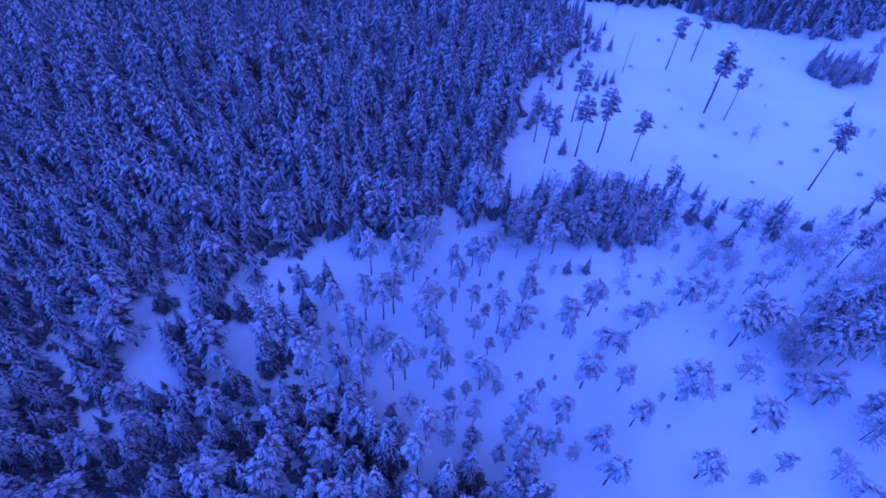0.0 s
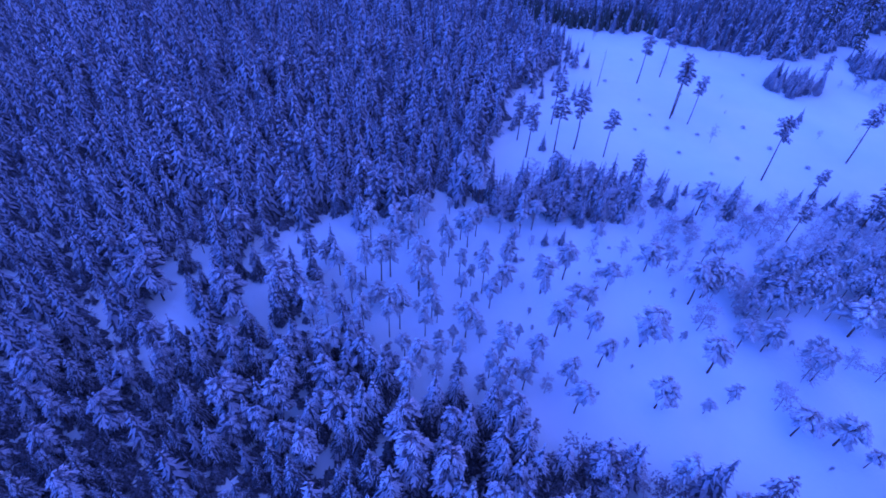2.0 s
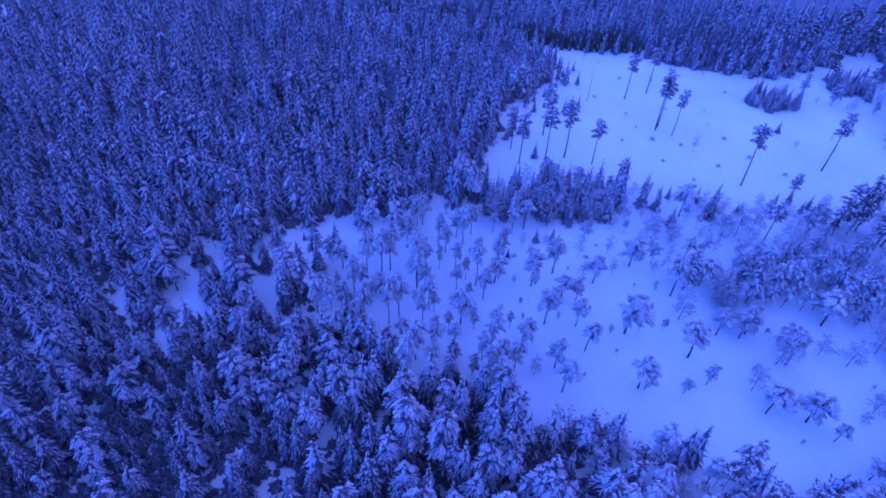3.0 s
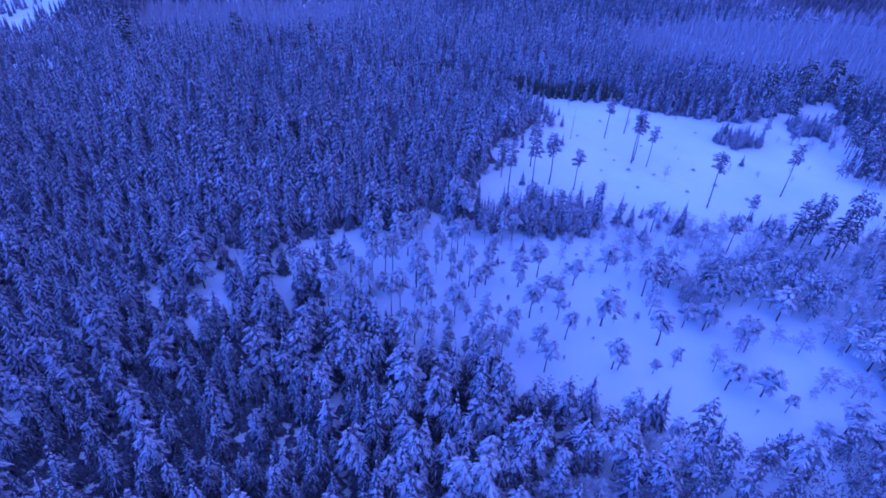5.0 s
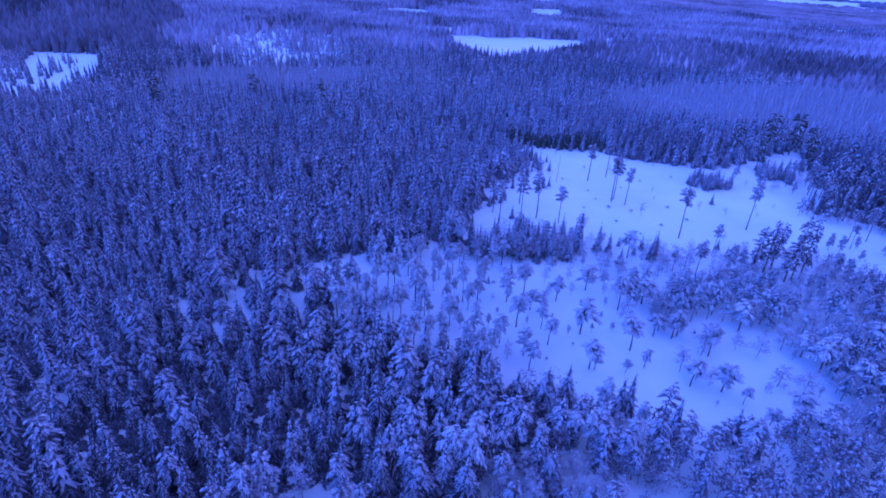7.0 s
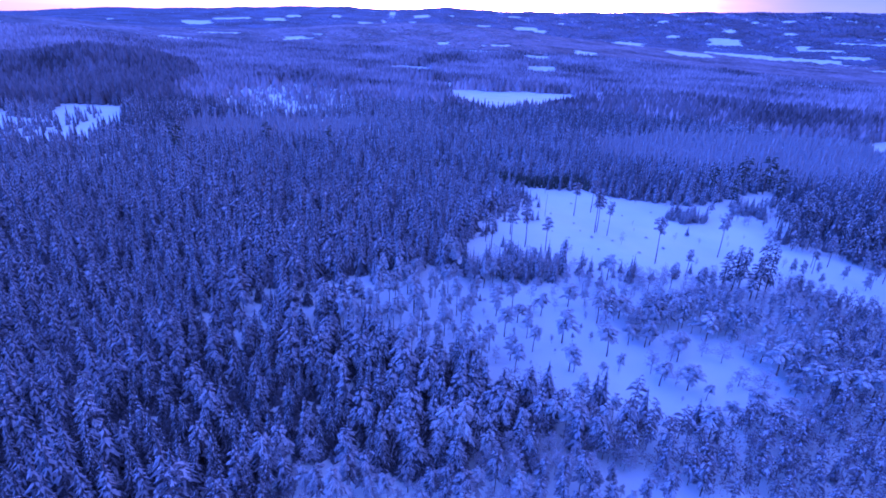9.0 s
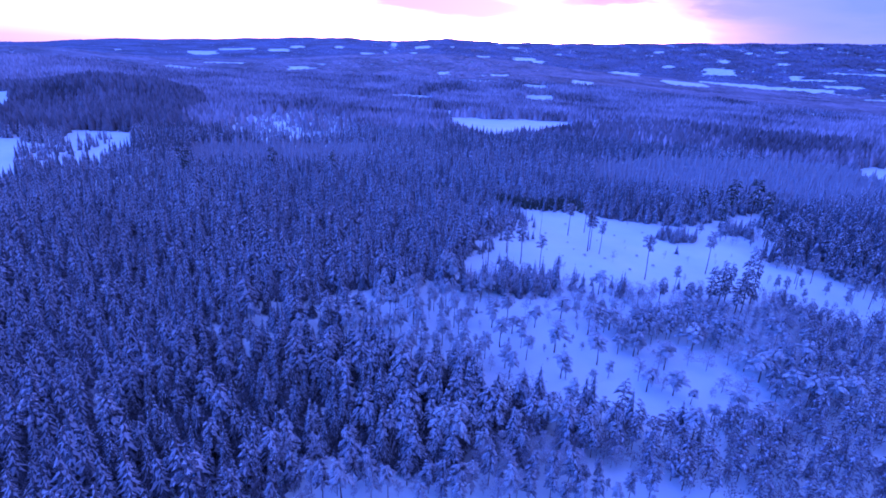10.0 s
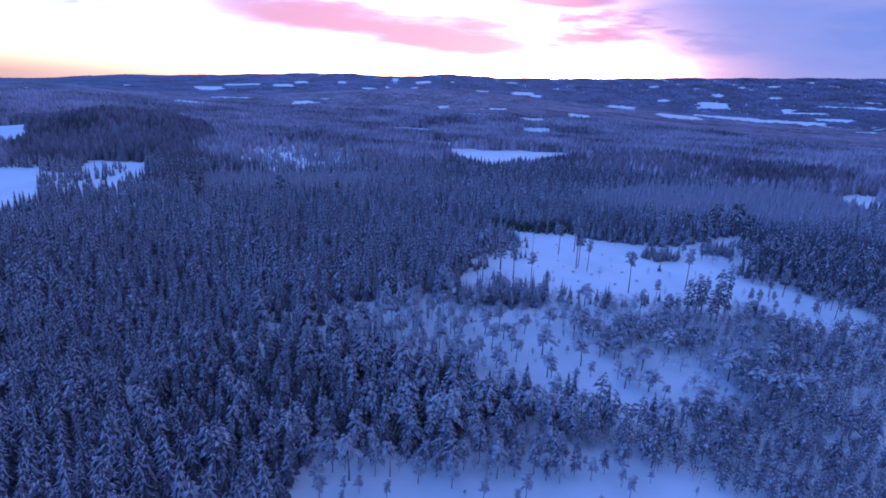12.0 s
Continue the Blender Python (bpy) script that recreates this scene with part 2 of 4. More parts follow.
def make_ground():
    radii = np.concatenate([np.arange(0, 260, 5.0), np.geomspace(260, 4840, 95)])
    az = np.linspace(0, 2 * np.pi, 241)[:-1]
    verts = [(0, 0, float(height(0, 0)))]
    for r in radii[1:]:
        xs, ys = r * np.sin(az), r * np.cos(az)
        verts += list(zip(xs.tolist(), ys.tolist(), height(xs, ys).tolist()))
    n = len(az)
    faces = [(0, 1 + (i + 1) % n, 1 + i) for i in range(n)]
    for k in range(len(radii) - 2):
        a, b = 1 + k * n, 1 + (k + 1) * n
        faces += [(a + i, a + (i + 1) % n, b + (i + 1) % n, b + i) for i in range(n)]
    me = bpy.data.meshes.new("ground")
    me.from_pydata(verts, [], faces)
    me.materials.append(SNOW_GROUND)
    me.polygons.foreach_set("use_smooth", [True] * len(me.polygons))
    me.update()
    return tagged(new("ground", me), "deep untouched snow over bog, clearing and woodland floor", "snowy ground", kind="structure")


make_ground()

# open ground in the plan, by its outline
CLEARING = [(13, 108), (13, 118), (18, 132), (25, 143), (23, 157), (29, 168), (39, 182), (46, 192), (51, 212), (43, 231), (63, 228), (87, 225), (102, 216), (120, 211), (140, 206), (156, 211), (166, 221), (184, 224), (202, 214), (202, 194), (188, 174), (166, 152), (160, 146), (168, 142), (184, 136), (196, 125), (208, 116), (207, 98), (190, 88), (160, 95), (147, 105), (123, 104), (104, 102), (87, 105), (68, 110), (56, 111), (33, 108)]
BOG = [(-22, 83), (-31, 73), (-25, 60), (-15, 48), (-5, 38), (4, 37), (18, 32), (32, 28), (44, 25), (66, 19), (87, 15), (102, 22), (113, 25), (119, 39), (118, 50), (113, 60), (103, 64), (91, 65), (77, 66), (62, 71), (56, 92), (36, 94), (19, 92), (3, 99), (-12, 90)]
HEDGE = [(15, 99), (17, 90), (30, 91), (47, 93), (53, 99), (57, 109), (39, 113), (21, 107)]
SPARSE = [(55, 93), (57, 110), (68, 109), (115, 103), (108, 92), (96, 82), (76, 74), (62, 71)]
BIRCHWOOD = [(66, 71), (77, 66), (91, 65), (103, 64), (113, 60), (118, 50), (119, 39), (113, 25), (112, 14), (135, 50), (158, 97), (128, 102), (115, 103), (108, 92), (96, 82)]
CLUMP = [(80, 73), (95, 80), (121, 85), (122, 68), (114, 63), (103, 65), (82, 64)]
STRIP = [(-19, -46), (-21, -22), (-20, -11), (-15, -10), (1, -9), (17, -9), (33, -9), (50, -2), (63, -2), (74, -9), (84, -13), (97, -21), (110, -46)]
GLADES = [[(-41, 80), (-35, 84), (-22, 87), (-19, 81), (-18, 73), (-22, 70), (-29, 66), (-34, 72), (-39, 76)], [(-68, 71), (-62, 74), (-54, 72), (-54, 66), (-56, 62), (-57, 55), (-48, 50), (-52, 46), (-58, 53), (-65, 60), (-65, 65)], [(-50, 72), (-44, 75), (-39, 67), (-35, 59), (-34, 53), (-39, 52), (-44, 56), (-47, 67)], [(-80, 57), (-75, 59), (-68, 56), (-69, 53), (-77, 54)], [(-70, 46), (-59, 47), (-58, 43), (-56, 40), (-60, 38), (-67, 38)], [(-88, 4), (-94, 14), (-93, 20), (-85, 12), (-83, 4)], [(189, 237), (222, 262), (210, 230), (190, 214), (182, 218)]]
FIELDS = [
    [(-455, 381), (-423, 393), (-406, 372), (-362, 375), (-423, 460), (-398, 473), (-348, 459), (-293, 368), (-280, 295), (-297, 266), (-320, 258), (-291, 220), (-291, 195), (-304, 184), (-478, 368)],
    [(-817, 798), (-744, 744), (-687, 699), (-636, 650), (-576, 559), (-648, 569), (-840, 778)],
    [(-22, 801), (31, 797), (80, 802), (175, 803), (151, 655), (90, 597), (44, 580), (0, 623)],
    [(440, 505), (468, 490), (420, 405), (402, 385), (396, 415), (415, 455)],
]
# smaller fields: middle, half width across the view, half depth along it
RIDGE_FIELDS = [(-1420, 3306, 116, 87), (-1485, 2989, 81, 126), (-1825, 2774, 25, 76), (-1177, 3323, 64, 102), (-1125, 3558, 52, 113), (-880, 3639, 36, 110), (-632, 3334, 54, 75), (-540, 3424, 16, 200), (-591, 4151, 26, 141), (-354, 3910, 63, 118), (-374, 3541, 26, 70), (-152, 3896, 25, 82), (280, 4118, 55, 77), (65, 3453, 55, 51), (308, 3376, 73, 110), (381, 3232, 43, 63), (561, 3720, 18, 48)]
VALLEY_FIELDS = [(1223, 3783, 31, 60), (1101, 3174, 39, 46), (1310, 2980, 80, 109), (1459, 3323, 38, 68), (1741, 3661, 21, 65), (1933, 3636, 48, 31), (1701, 3154, 42, 51), (1588, 2773, 37, 46), (1622, 2684, 101, 33), (757, 2744, 77, 200), (883, 2297, 93, 186), (1198, 2530, 166, 99), (1436, 2447, 137, 60), (1846, 2822, 72, 26), (1962, 2746, 90, 34), (1648, 2480, 80, 39), (2066, 2891, 37, 32), (1577, 2188, 43, 23)]
WOOD_FIELDS = [(-841, 1514, 50, 101), (-848, 1830, 78, 38), (-580, 1790, 39, 57), (-525, 1904, 17, 24), (-515, 1148, 20, 26), (-86, 1759, 27, 44), (19, 1600, 66, 42), (94, 1765, 38, 36), (188, 1543, 40, 50), (355, 1687, 42, 100), (184, 1320, 38, 92), (-127, 1170, 52, 110), (-206, 1050, 15, 50), (-40, 861, 54, 36), (238, 823, 48, 40), (818, 1250, 58, 105)]
THIN = [(-309, 609), (-280, 766), (-160, 696), (-116, 503), (-158, 470), (-186, 439), (-232, 445)]
YOUNG = [[(-255, 402), (-216, 320), (-101, 344), (-68, 473)], [(120, 330), (185, 298), (243, 275), (364, 330), (460, 510), (320, 485), (230, 475), (130, 410)]]
ISLANDS = [[(122, 179), (132, 193), (147, 186), (144, 174), (130, 171)], [(169, 212), (182, 214), (188, 203), (180, 189), (166, 196)]]
DARK_STANDS = [[(-10, 425), (120, 425), (245, 505), (470, 535), (600, 700), (352, 800), (-24, 650)], [(-330, 300), (-200, 345), (-170, 420), (-240, 440), (-330, 400)], [(165, 150), (186, 139), (212, 118), (310, 160), (320, 240), (200, 240), (178, 200)], [(88, 228), (130, 214), (156, 213), (166, 224), (184, 238), (150, 264), (100, 252)]]
FIELD_TREES = [(-362, 352), (-357, 295), (-312, 262), (-318, 323), (-336, 418), (-366, 424)]
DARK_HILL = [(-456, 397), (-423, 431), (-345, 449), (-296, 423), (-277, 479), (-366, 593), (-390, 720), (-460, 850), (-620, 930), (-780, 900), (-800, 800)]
DARK_ROW = [(28, 246), (31, 238), (44, 230), (66, 229), (90, 227), (93, 236), (89, 246), (60, 243), (36, 250)]
DARK_CLUMPS = [[(-40, 256), (-33, 253), (-25, 260), (-28, 267), (-37, 266)], [(-13, 259), (-4, 257), (3, 263), (-3, 270), (-11, 268)], [(15, 252), (22, 249), (26, 256), (19, 261)]]


def inside(poly, x, y):
    """Which of the points x, y lie in the outline."""
    x, y = np.asarray(x, float), np.asarray(y, float)
    hit = np.zeros(x.shape, bool)
    j = len(poly) - 1
    for i in range(len(poly)):
        (xi, yi), (xj, yj) = poly[i], poly[j]
        if yi != yj:
            hit ^= ((yi > y) != (yj > y)) & (x < (xj - xi) * (y - yi) / (yj - yi) + xi)
        j = i
    return hit


# ---------------------------------------------------------------- tree forms
class Form:
    """Vertices and faces of one tree, sorted by what they are made of."""

    def __init__(self):
        self.v, self.f = {}, {}

    def add(self, key, verts, faces):
        v, f = self.v.setdefault(key, []), self.f.setdefault(key, [])
        o = len(v)
        v += [tuple(p) for p in verts]
        for q in faces:
            if len(q) == 4:
                f += [(q[0] + o, q[1] + o, q[2] + o), (q[0] + o, q[2] + o, q[3] + o)]
            else:
                f.append(tuple(i + o for i in q))

    def tube(self, key, pts, radii, sides=6):
        verts, faces = [], []
        for i, p in enumerate(pts):
            a = Vector(pts[max(i - 1, 0)])
            b = Vector(pts[min(i + 1, len(pts) - 1)])
            ax = (b - a).normalized()
            u = ax.orthogonal().normalized()
            w = ax.cross(u)
            for s in range(sides):
                t = 2 * math.pi * s / sides
                verts.append(Vector(p) + (u * math.cos(t) + w * math.sin(t)) * radii[i])
        for i in range(len(pts) - 1):
            for s in range(sides):
                a, b = i * sides + s, i * sides + (s + 1) % sides
                faces.append((a, b, b + sides, a + sides))
        self.add(key, verts, faces)

    def blade(self, key, root, tip, wide, rise):
        """A finger of a bough: a slim kite from root to tip that arches by rise."""
        root, tip = Vector(root), Vector(tip)
        d = tip - root
        side = d.cross(Vector((0, 0, 1)))
        side = side.normalized() * wide if side.length > 1e-6 else Vector((wide, 0, 0))
        m = root.lerp(tip, 0.55) + Vector((0, 0, rise))
        drop = Vector((0, 0, wide * 0.35))
        self.add(key, [root, m - side - drop, tip, m + side - drop], [(0, 1, 2), (0, 2, 3)])

    def finger(self, key, root, tip, wide, rise, blunt=True):
        """A rounded finger of snow along a twig, from root to tip; the plainer one ends in a point."""
        root, tip = Vector(root), Vector(tip)
        d = tip - root
        side = d.cross(Vector((0, 0, 1)))
        side = side.normalized() * wide if side.length > 1e-6 else Vector((wide, 0, 0))
        m = root.lerp(tip, 0.5) + Vector((0, 0, rise))
        up = Vector((0, 0, wide))
        if blunt:
            self.add(key, [root, m - side - up * 0.4, m + up * 0.6, m + side - up * 0.4, tip - side * 0.75 - up * 0.5, tip - d * 0.1 + up * 0.45, tip + side * 0.75 - up * 0.5], [(0, 1, 2), (0, 2, 3), (1, 4, 5, 2), (2, 5, 6, 3), (4, 6, 5)])
        else:
            self.add(key, [root, m - side - up * 0.4, m + up * 0.6, m + side - up * 0.4, tip], [(0, 1, 2), (0, 2, 3), (1, 4, 2), (2, 4, 3)])

    def spray(self, rnd, base, ang, length, rise, droop, pairs, wide, snow, blunt=True, dark=0.34, start=0.22, short=1.0):
        """A bough that rises and bends over: a dark spray of needles with fingers of snow along it, in pairs."""
        base = Vector(base)
        out = Vector((math.cos(ang), math.sin(ang), 0))

        def spine(t):
            return base + out * (length * t) + Vector((0, 0, length * (rise * t - (rise + droop) * t * t)))

        low = Vector((0, 0, 0.10 * length))
        mid, end = spine(0.6), spine(1.02)
        side = Vector((-out.y, out.x, 0)) * (length * dark)
        if blunt or start > 0.3:
            self.add("needles", [base - low, mid - side - low * 1.6, end - low * 1.2, mid + side - low * 1.6], [(0, 1, 2), (0, 2, 3)])
        self.finger("snow" if rnd.random() < snow else "needles", spine(start), spine(rnd.uniform(0.9, 1.05)), wide, 0.13 * (rise + droop) * length, blunt)
        for k in range(pairs):
            t = start + (0.87 - start) * (k + rnd.uniform(0.1, 0.9)) / pairs
            for turn in (-1, 1):
                a = ang + turn * rnd.uniform(0.55, 1.05)
                l = length * (0.92 - 0.68 * t) * rnd.uniform(0.65, 1.1) * short
                p = spine(t)
                e = p + Vector((math.cos(a) * l, math.sin(a) * l, -l * (droop * 0.6 + rnd.uniform(0.15, 0.7))))
                key, w = "snow" if rnd.random() < snow else "needles", wide * rnd.uniform(0.7, 1.05)
                if pairs == 2:
                    self.finger(key, p, e, w, 0.14 * l, False)
                else:
                    self.blade(key, p, e, w, 0.16 * l)

    def tuft(self, rnd, c, r, snow, spikes=7):
        """A pine's pad of needles: short drooping sprays round a point, with a ragged cushion of snow on them."""
        c = Vector(c)
        turn = rnd.uniform(0, 6.28)
        for k in range(spikes):
            a = turn + 2 * math.pi * (k + rnd.uniform(-0.3, 0.3)) / spikes
            l = r * rnd.uniform(0.75, 1.25)
            d = Vector((math.cos(a), math.sin(a), rnd.uniform(-0.75, 0.1)))
            s = Vector((-math.sin(a), math.cos(a), 0)) * r * 0.34
            self.add("needles", [c + Vector((0, 0, 0.12 * r)), c + d * l * 0.55 - s, c + d * l, c + d * l * 0.55 + s], [(0, 1, 2), (0, 2, 3)])
        if rnd.random() < snow:
            verts = [c + Vector((rnd.uniform(-0.1, 0.1) * r, rnd.uniform(-0.1, 0.1) * r, 0.38 * r))]
            n = 6
            for k in range(n):
                a = turn + 0.4 + 2 * math.pi * k / n
                q = r * rnd.uniform(0.45, 0.95)
                verts.append(c + Vector((math.cos(a) * q, math.sin(a) * q, rnd.uniform(-0.25, 0.16) * r)))
            self.add("snow", verts, [(0, 1 + k, 1 + (k + 1) % n) for k in range(n)])


def spruce_form(seed, h, rings, ring, pairs, sides, radius=0.2, snow=0.88, wide=1.0, core=0.42, blunt=True):
    """A northern spruce: a dark core and whorls of hanging boughs all the way up, each with its load of snow."""
    rnd = random.Random(seed)
    f = Form()
    f.tube("trunk", [(0, 0, -0.4), (0, 0, h * 0.5), (0, 0, h * 0.98)], [h * 0.014, h * 0.009, h * 0.001], sides)
    f.tube("needles", [(0, 0, h * 0.06), (0, 0, h * 0.2), (0, 0, h * 0.9)], [h * radius * core, h * radius * core * 0.9, h * 0.006], 5 if blunt else 4)
    bulge = rnd.uniform(0.85, 1.15)
    for k in range(rings):
        v = (k + rnd.uniform(0.0, 0.5)) / rings
        t = 1 - (1 - v) ** 0.8
        around = ring if t < 0.75 else max(3, ring - 2)
        turn = rnd.uniform(0, 6.28)
        for i in range(around):
            z = h * (0.10 + 0.87 * t + rnd.uniform(-0.025, 0.025))
            reach = h * radius * ((1 - t) ** bulge + 0.05) * rnd.uniform(0.7, 1.22)
            # less snow on lower boughs; this also colours in the shade between trees
            f.spray(rnd, (0, 0, z), turn + i * 6.2832 / around + rnd.uniform(-0.3, 0.3), reach, rnd.uniform(0.0, 0.25), min(rnd.uniform(0.55, 0.95), 0.75 * z / reach), pairs if t < 0.8 else max(0, pairs - 1), max(reach * 0.062, h * 0.0085) * wide, snow * min(1.0, 0.12 + 1.35 * t), blunt)
    for k in range(3):
        a = k * 2.1 + rnd.random()
        f.finger("snow", (0, 0, h * 1.01), (math.cos(a) * h * 0.022, math.sin(a) * h * 0.022, h * 0.94), h * 0.010, 0.0, False)
    return f


def pine_form(seed, h, boughs, pairs, bare, spread, snow, lean=0.03, sides=6, wide=1.0, peak=0.35, blunt=True, hang=1.0):
    """A Scots pine: bare, slightly crooked trunk, rising limbs, an uneven rounded crown of arching boughs."""
    rnd = random.Random(seed)
    f = Form()
    bx, by = rnd.uniform(-lean, lean) * h, rnd.uniform(-lean, lean) * h
    kx, ky = rnd.uniform(-0.012, 0.012) * h, rnd.uniform(-0.012, 0.012) * h

    def stem(t):
        return Vector((bx * t * t + kx * math.sin(5 * t), by * t * t + ky * math.sin(4 * t + 1), h * t))

    pts = [stem(t) for t in (0, 0.2, 0.4, 0.6, 0.8, 0.97)]
    pts[0].z = -0.4
    f.tube("trunk", pts, [h * 0.013, h * 0.0108, h * 0.009, h * 0.0075, h * 0.0045, h * 0.0015], sides)
    clumps = [rnd.uniform(0, 6.28) for _ in range(2)]
    for k in range(boughs):
        u = (k + rnd.random()) / boughs
        t = bare + (1 - bare) * u
        a = k * 2.39996 + rnd.uniform(-0.5, 0.5)
        uneven = 1 + 0.26 * math.sin(2 * a + clumps[0] + 5 * u) + 0.16 * math.sin(3 * a + clumps[1])
        inner = 1.0 if k % 3 else 0.66
        l = inner * spread * h * (max(0.0, 1 - ((u - peak) / (1.04 - peak if u > peak else peak + 0.45)) ** 2) ** 0.38 * 0.95 + 0.06) * uneven * rnd.uniform(0.75, 1.2)
        s = stem(min(t, 0.99))
        rise, droop = rnd.uniform(0.3, 0.9) * (0.5 + 0.6 * u), rnd.uniform(0.15, 0.7) * (1.25 - 0.4 * u) * hang
        if k % 2 == 0:
            f.tube("trunk", [stem(t - 0.02), s + Vector((math.cos(a) * l * 0.6, math.sin(a) * l * 0.6, l * (rise * 0.6 - (rise + droop) * 0.36) - 0.1 * l))], [h * 0.0042, h * 0.0014], 3)
        f.spray(rnd, s, a, l, rise, droop, pairs, max(l * (0.10 if pairs < 3 else 0.066), h * (0.0115 if pairs < 3 else 0.009)) * wide, snow, blunt, 0.30, 0.42 if pairs < 3 else 0.36, 0.85)
    return f


def birch_form(seed, h, twigs, spread=0.24, sides=4, rime=0.2):
    """A leafless birch whose fine twigs are furred with frost."""
    rnd = random.Random(seed)
    f = Form()
    lean = rnd.uniform(-0.05, 0.05) * h
    f.tube("trunk", [(0, 0, -0.3), (lean * 0.3, 0, h * 0.4), (lean, 0, h * 0.85)], [h * 0.010, h * 0.007, h * 0.002], sides)
    limbs = 13
    low, high = (-0.8, 0.6) if twigs != 52 else (0.2, 1.5)          # young birches brush upwards
    for k in range(limbs):
        t = 0.25 + 0.68 * (k + rnd.random()) / limbs
        a = k * 2.4 + rnd.uniform(-0.4, 0.4)
        l = h * spread * (1.1 - t * 0.6) * rnd.uniform(0.7, 1.2)
        s = Vector((lean * t, 0, h * t))
        e = s + Vector((math.cos(a) * l * 0.8, math.sin(a) * l * 0.8, l * rnd.uniform(0.3, 0.8)))
        f.tube("twigs", [s, e], [h * 0.004, h * 0.0012], 3)
        n = max(3, twigs // limbs)
        for i in range(n):
            b = a + rnd.uniform(-1.7, 1.7)
            q = l * rnd.uniform(0.15, 0.42)
            r = s.lerp(e, rnd.uniform(0.25, 1.05)) + Vector((rnd.gauss(0, 0.16), rnd.gauss(0, 0.16), rnd.gauss(0, 0.16))) * l
            f.blade("snow" if rnd.random() < rime else "twigs", r, r + Vector((math.cos(b) * q, math.sin(b) * q, q * rnd.uniform(low, high))), h * (0.0115 if twigs > 200 else 0.030 if twigs == 52 else 0.014), 0.1 * q)
    return f


def shrub_form(seed, h):
    """A low spreading juniper with a cap of snow."""
    rnd = random.Random(seed)
    f = Form()
    f.tube("trunk", [(0, 0, -0.2), (0.1 * h, 0, h * 0.5)], [h * 0.06, h * 0.03], 4)
    for k in range(16):
        a, u = k * 2.39996, k / 16
        q = h * 0.75 * math.sqrt(1 - u) * rnd.uniform(0.5, 1.1)
        f.tuft(rnd, (math.cos(a) * q, math.sin(a) * q, h * (0.25 + 0.6 * u) * rnd.uniform(0.7, 1.1)), h * 0.36, 0.45, 6)
    return f


def snag_form(seed, h):
    """A dead standing stem with a few bare stubs."""
    rnd = random.Random(seed)
    f = Form()
    f.tube("trunk", [(0, 0, -0.4), (0.1, 0, h * 0.5), (0.25, 0.1, h)], [h * 0.010, h * 0.007, h * 0.002], 6)
    for k in range(14):
        t, a = rnd.uniform(0.3, 0.97), rnd.uniform(0, 6.28)
        q = h * 0.07 * rnd.uniform(0.4, 1.2)
        f.tube("trunk", [(0.2 * t, 0, h * t), (math.cos(a) * q + 0.2 * t, math.sin(a) * q, h * t + q * rnd.uniform(-0.3, 0.4))], [h * 0.003, h * 0.001], 3)
    return f


def tier_form(seed, h, tiers, spikes, radius=0.19, snow=0.9, trunk=False, full=0.7, lower=0.5):
    """A spruce of the wider woods: a dark spire with whorl over whorl of drooping, pointed boughs grown together at their roots."""
    rnd = random.Random(seed)
    f = Form()
    if trunk:
        f.tube("trunk", [(0, 0, -0.3), (0, 0, h * 0.3)], [h * 0.014, h * 0.010], 3)
    f.tube("needles", [(0, 0, 0 if not trunk else h * 0.05), (0, 0, h * 0.93)], [h * radius * 0.55, h * 0.006], 4)
    for k in range(tiers * spikes):
        t = min(1.0, (k + rnd.uniform(-2.0, 2.0)) / (tiers * spikes))
        z = h * (0.20 + 0.81 * max(t, 0.0))
        if t > 0.75 and k % 3 == 0:
            continue
        a = 6.2832 * (k + rnd.uniform(-0.3, 0.3)) / (spikes + 0.38)          # whorls wind up the stem
        r = h * radius * (1.06 - z / h) ** full * rnd.uniform(0.75, 1.35)
        half, q = 3.0 / spikes, r * rnd.uniform(0.30, 0.44)
        drop = rnd.uniform(0.9, 1.5)
        verts = [(0, 0, z)] + [(math.cos(b) * w, math.sin(b) * w, z - w * g) for b, w, g in ((a - half, q, 1.5), (a, r, drop), (a + half, q, 1.5))]
        # low whorls are darker: less snow, and the shade of the gaps in colour
        f.add("snow" if rnd.random() < snow * min(1.0, lower + 2.0 * t) else "needles", verts, [(0, 1, 2), (0, 2, 3)])
    return f


def cone_form(seed, h, radius=0.24, n=5, skirt=True):
    """One crown of the far woods."""
    rnd = random.Random(seed)
    f = Form()
    verts = [(rnd.uniform(-0.05, 0.05) * h, rnd.uniform(-0.05, 0.05) * h, h)]
    for i in range(n):
        a = 2 * math.pi * (i + rnd.uniform(-0.3, 0.3)) / n
        q = h * radius * rnd.uniform(0.7, 1.25)
        verts.append((math.cos(a) * q, math.sin(a) * q, h * (rnd.uniform(0.3, 0.5) if skirt else rnd.uniform(-0.1, 0.1))))
    faces = [(0, 1 + i, 1 + (i + 1) % n) for i in range(n)]
    if skirt:
        for i in range(n):
            px, py, pz = verts[1 + i]
            verts.append((px * 0.9, py * 0.9, 0))
        faces += [(1 + i, 1 + n + i, 1 + n + (i + 1) % n, 1 + (i + 1) % n) for i in range(n)]
    f.add("canopy", verts, faces)
    return f


# ---------------------------------------------------------------- things
def part(name, verts, faces, material, parent, label=""):
    me = bpy.data.meshes.new(name)
    me.from_pydata(verts, [], faces)
    me.materials.append(material)
    if name == "snow_load":
        me.polygons.foreach_set("use_smooth", [True] * len(me.polygons))
    me.update()
    ob = new(name, me)
    ob.parent = parent
    if label:
        ob["label"] = label
    return ob


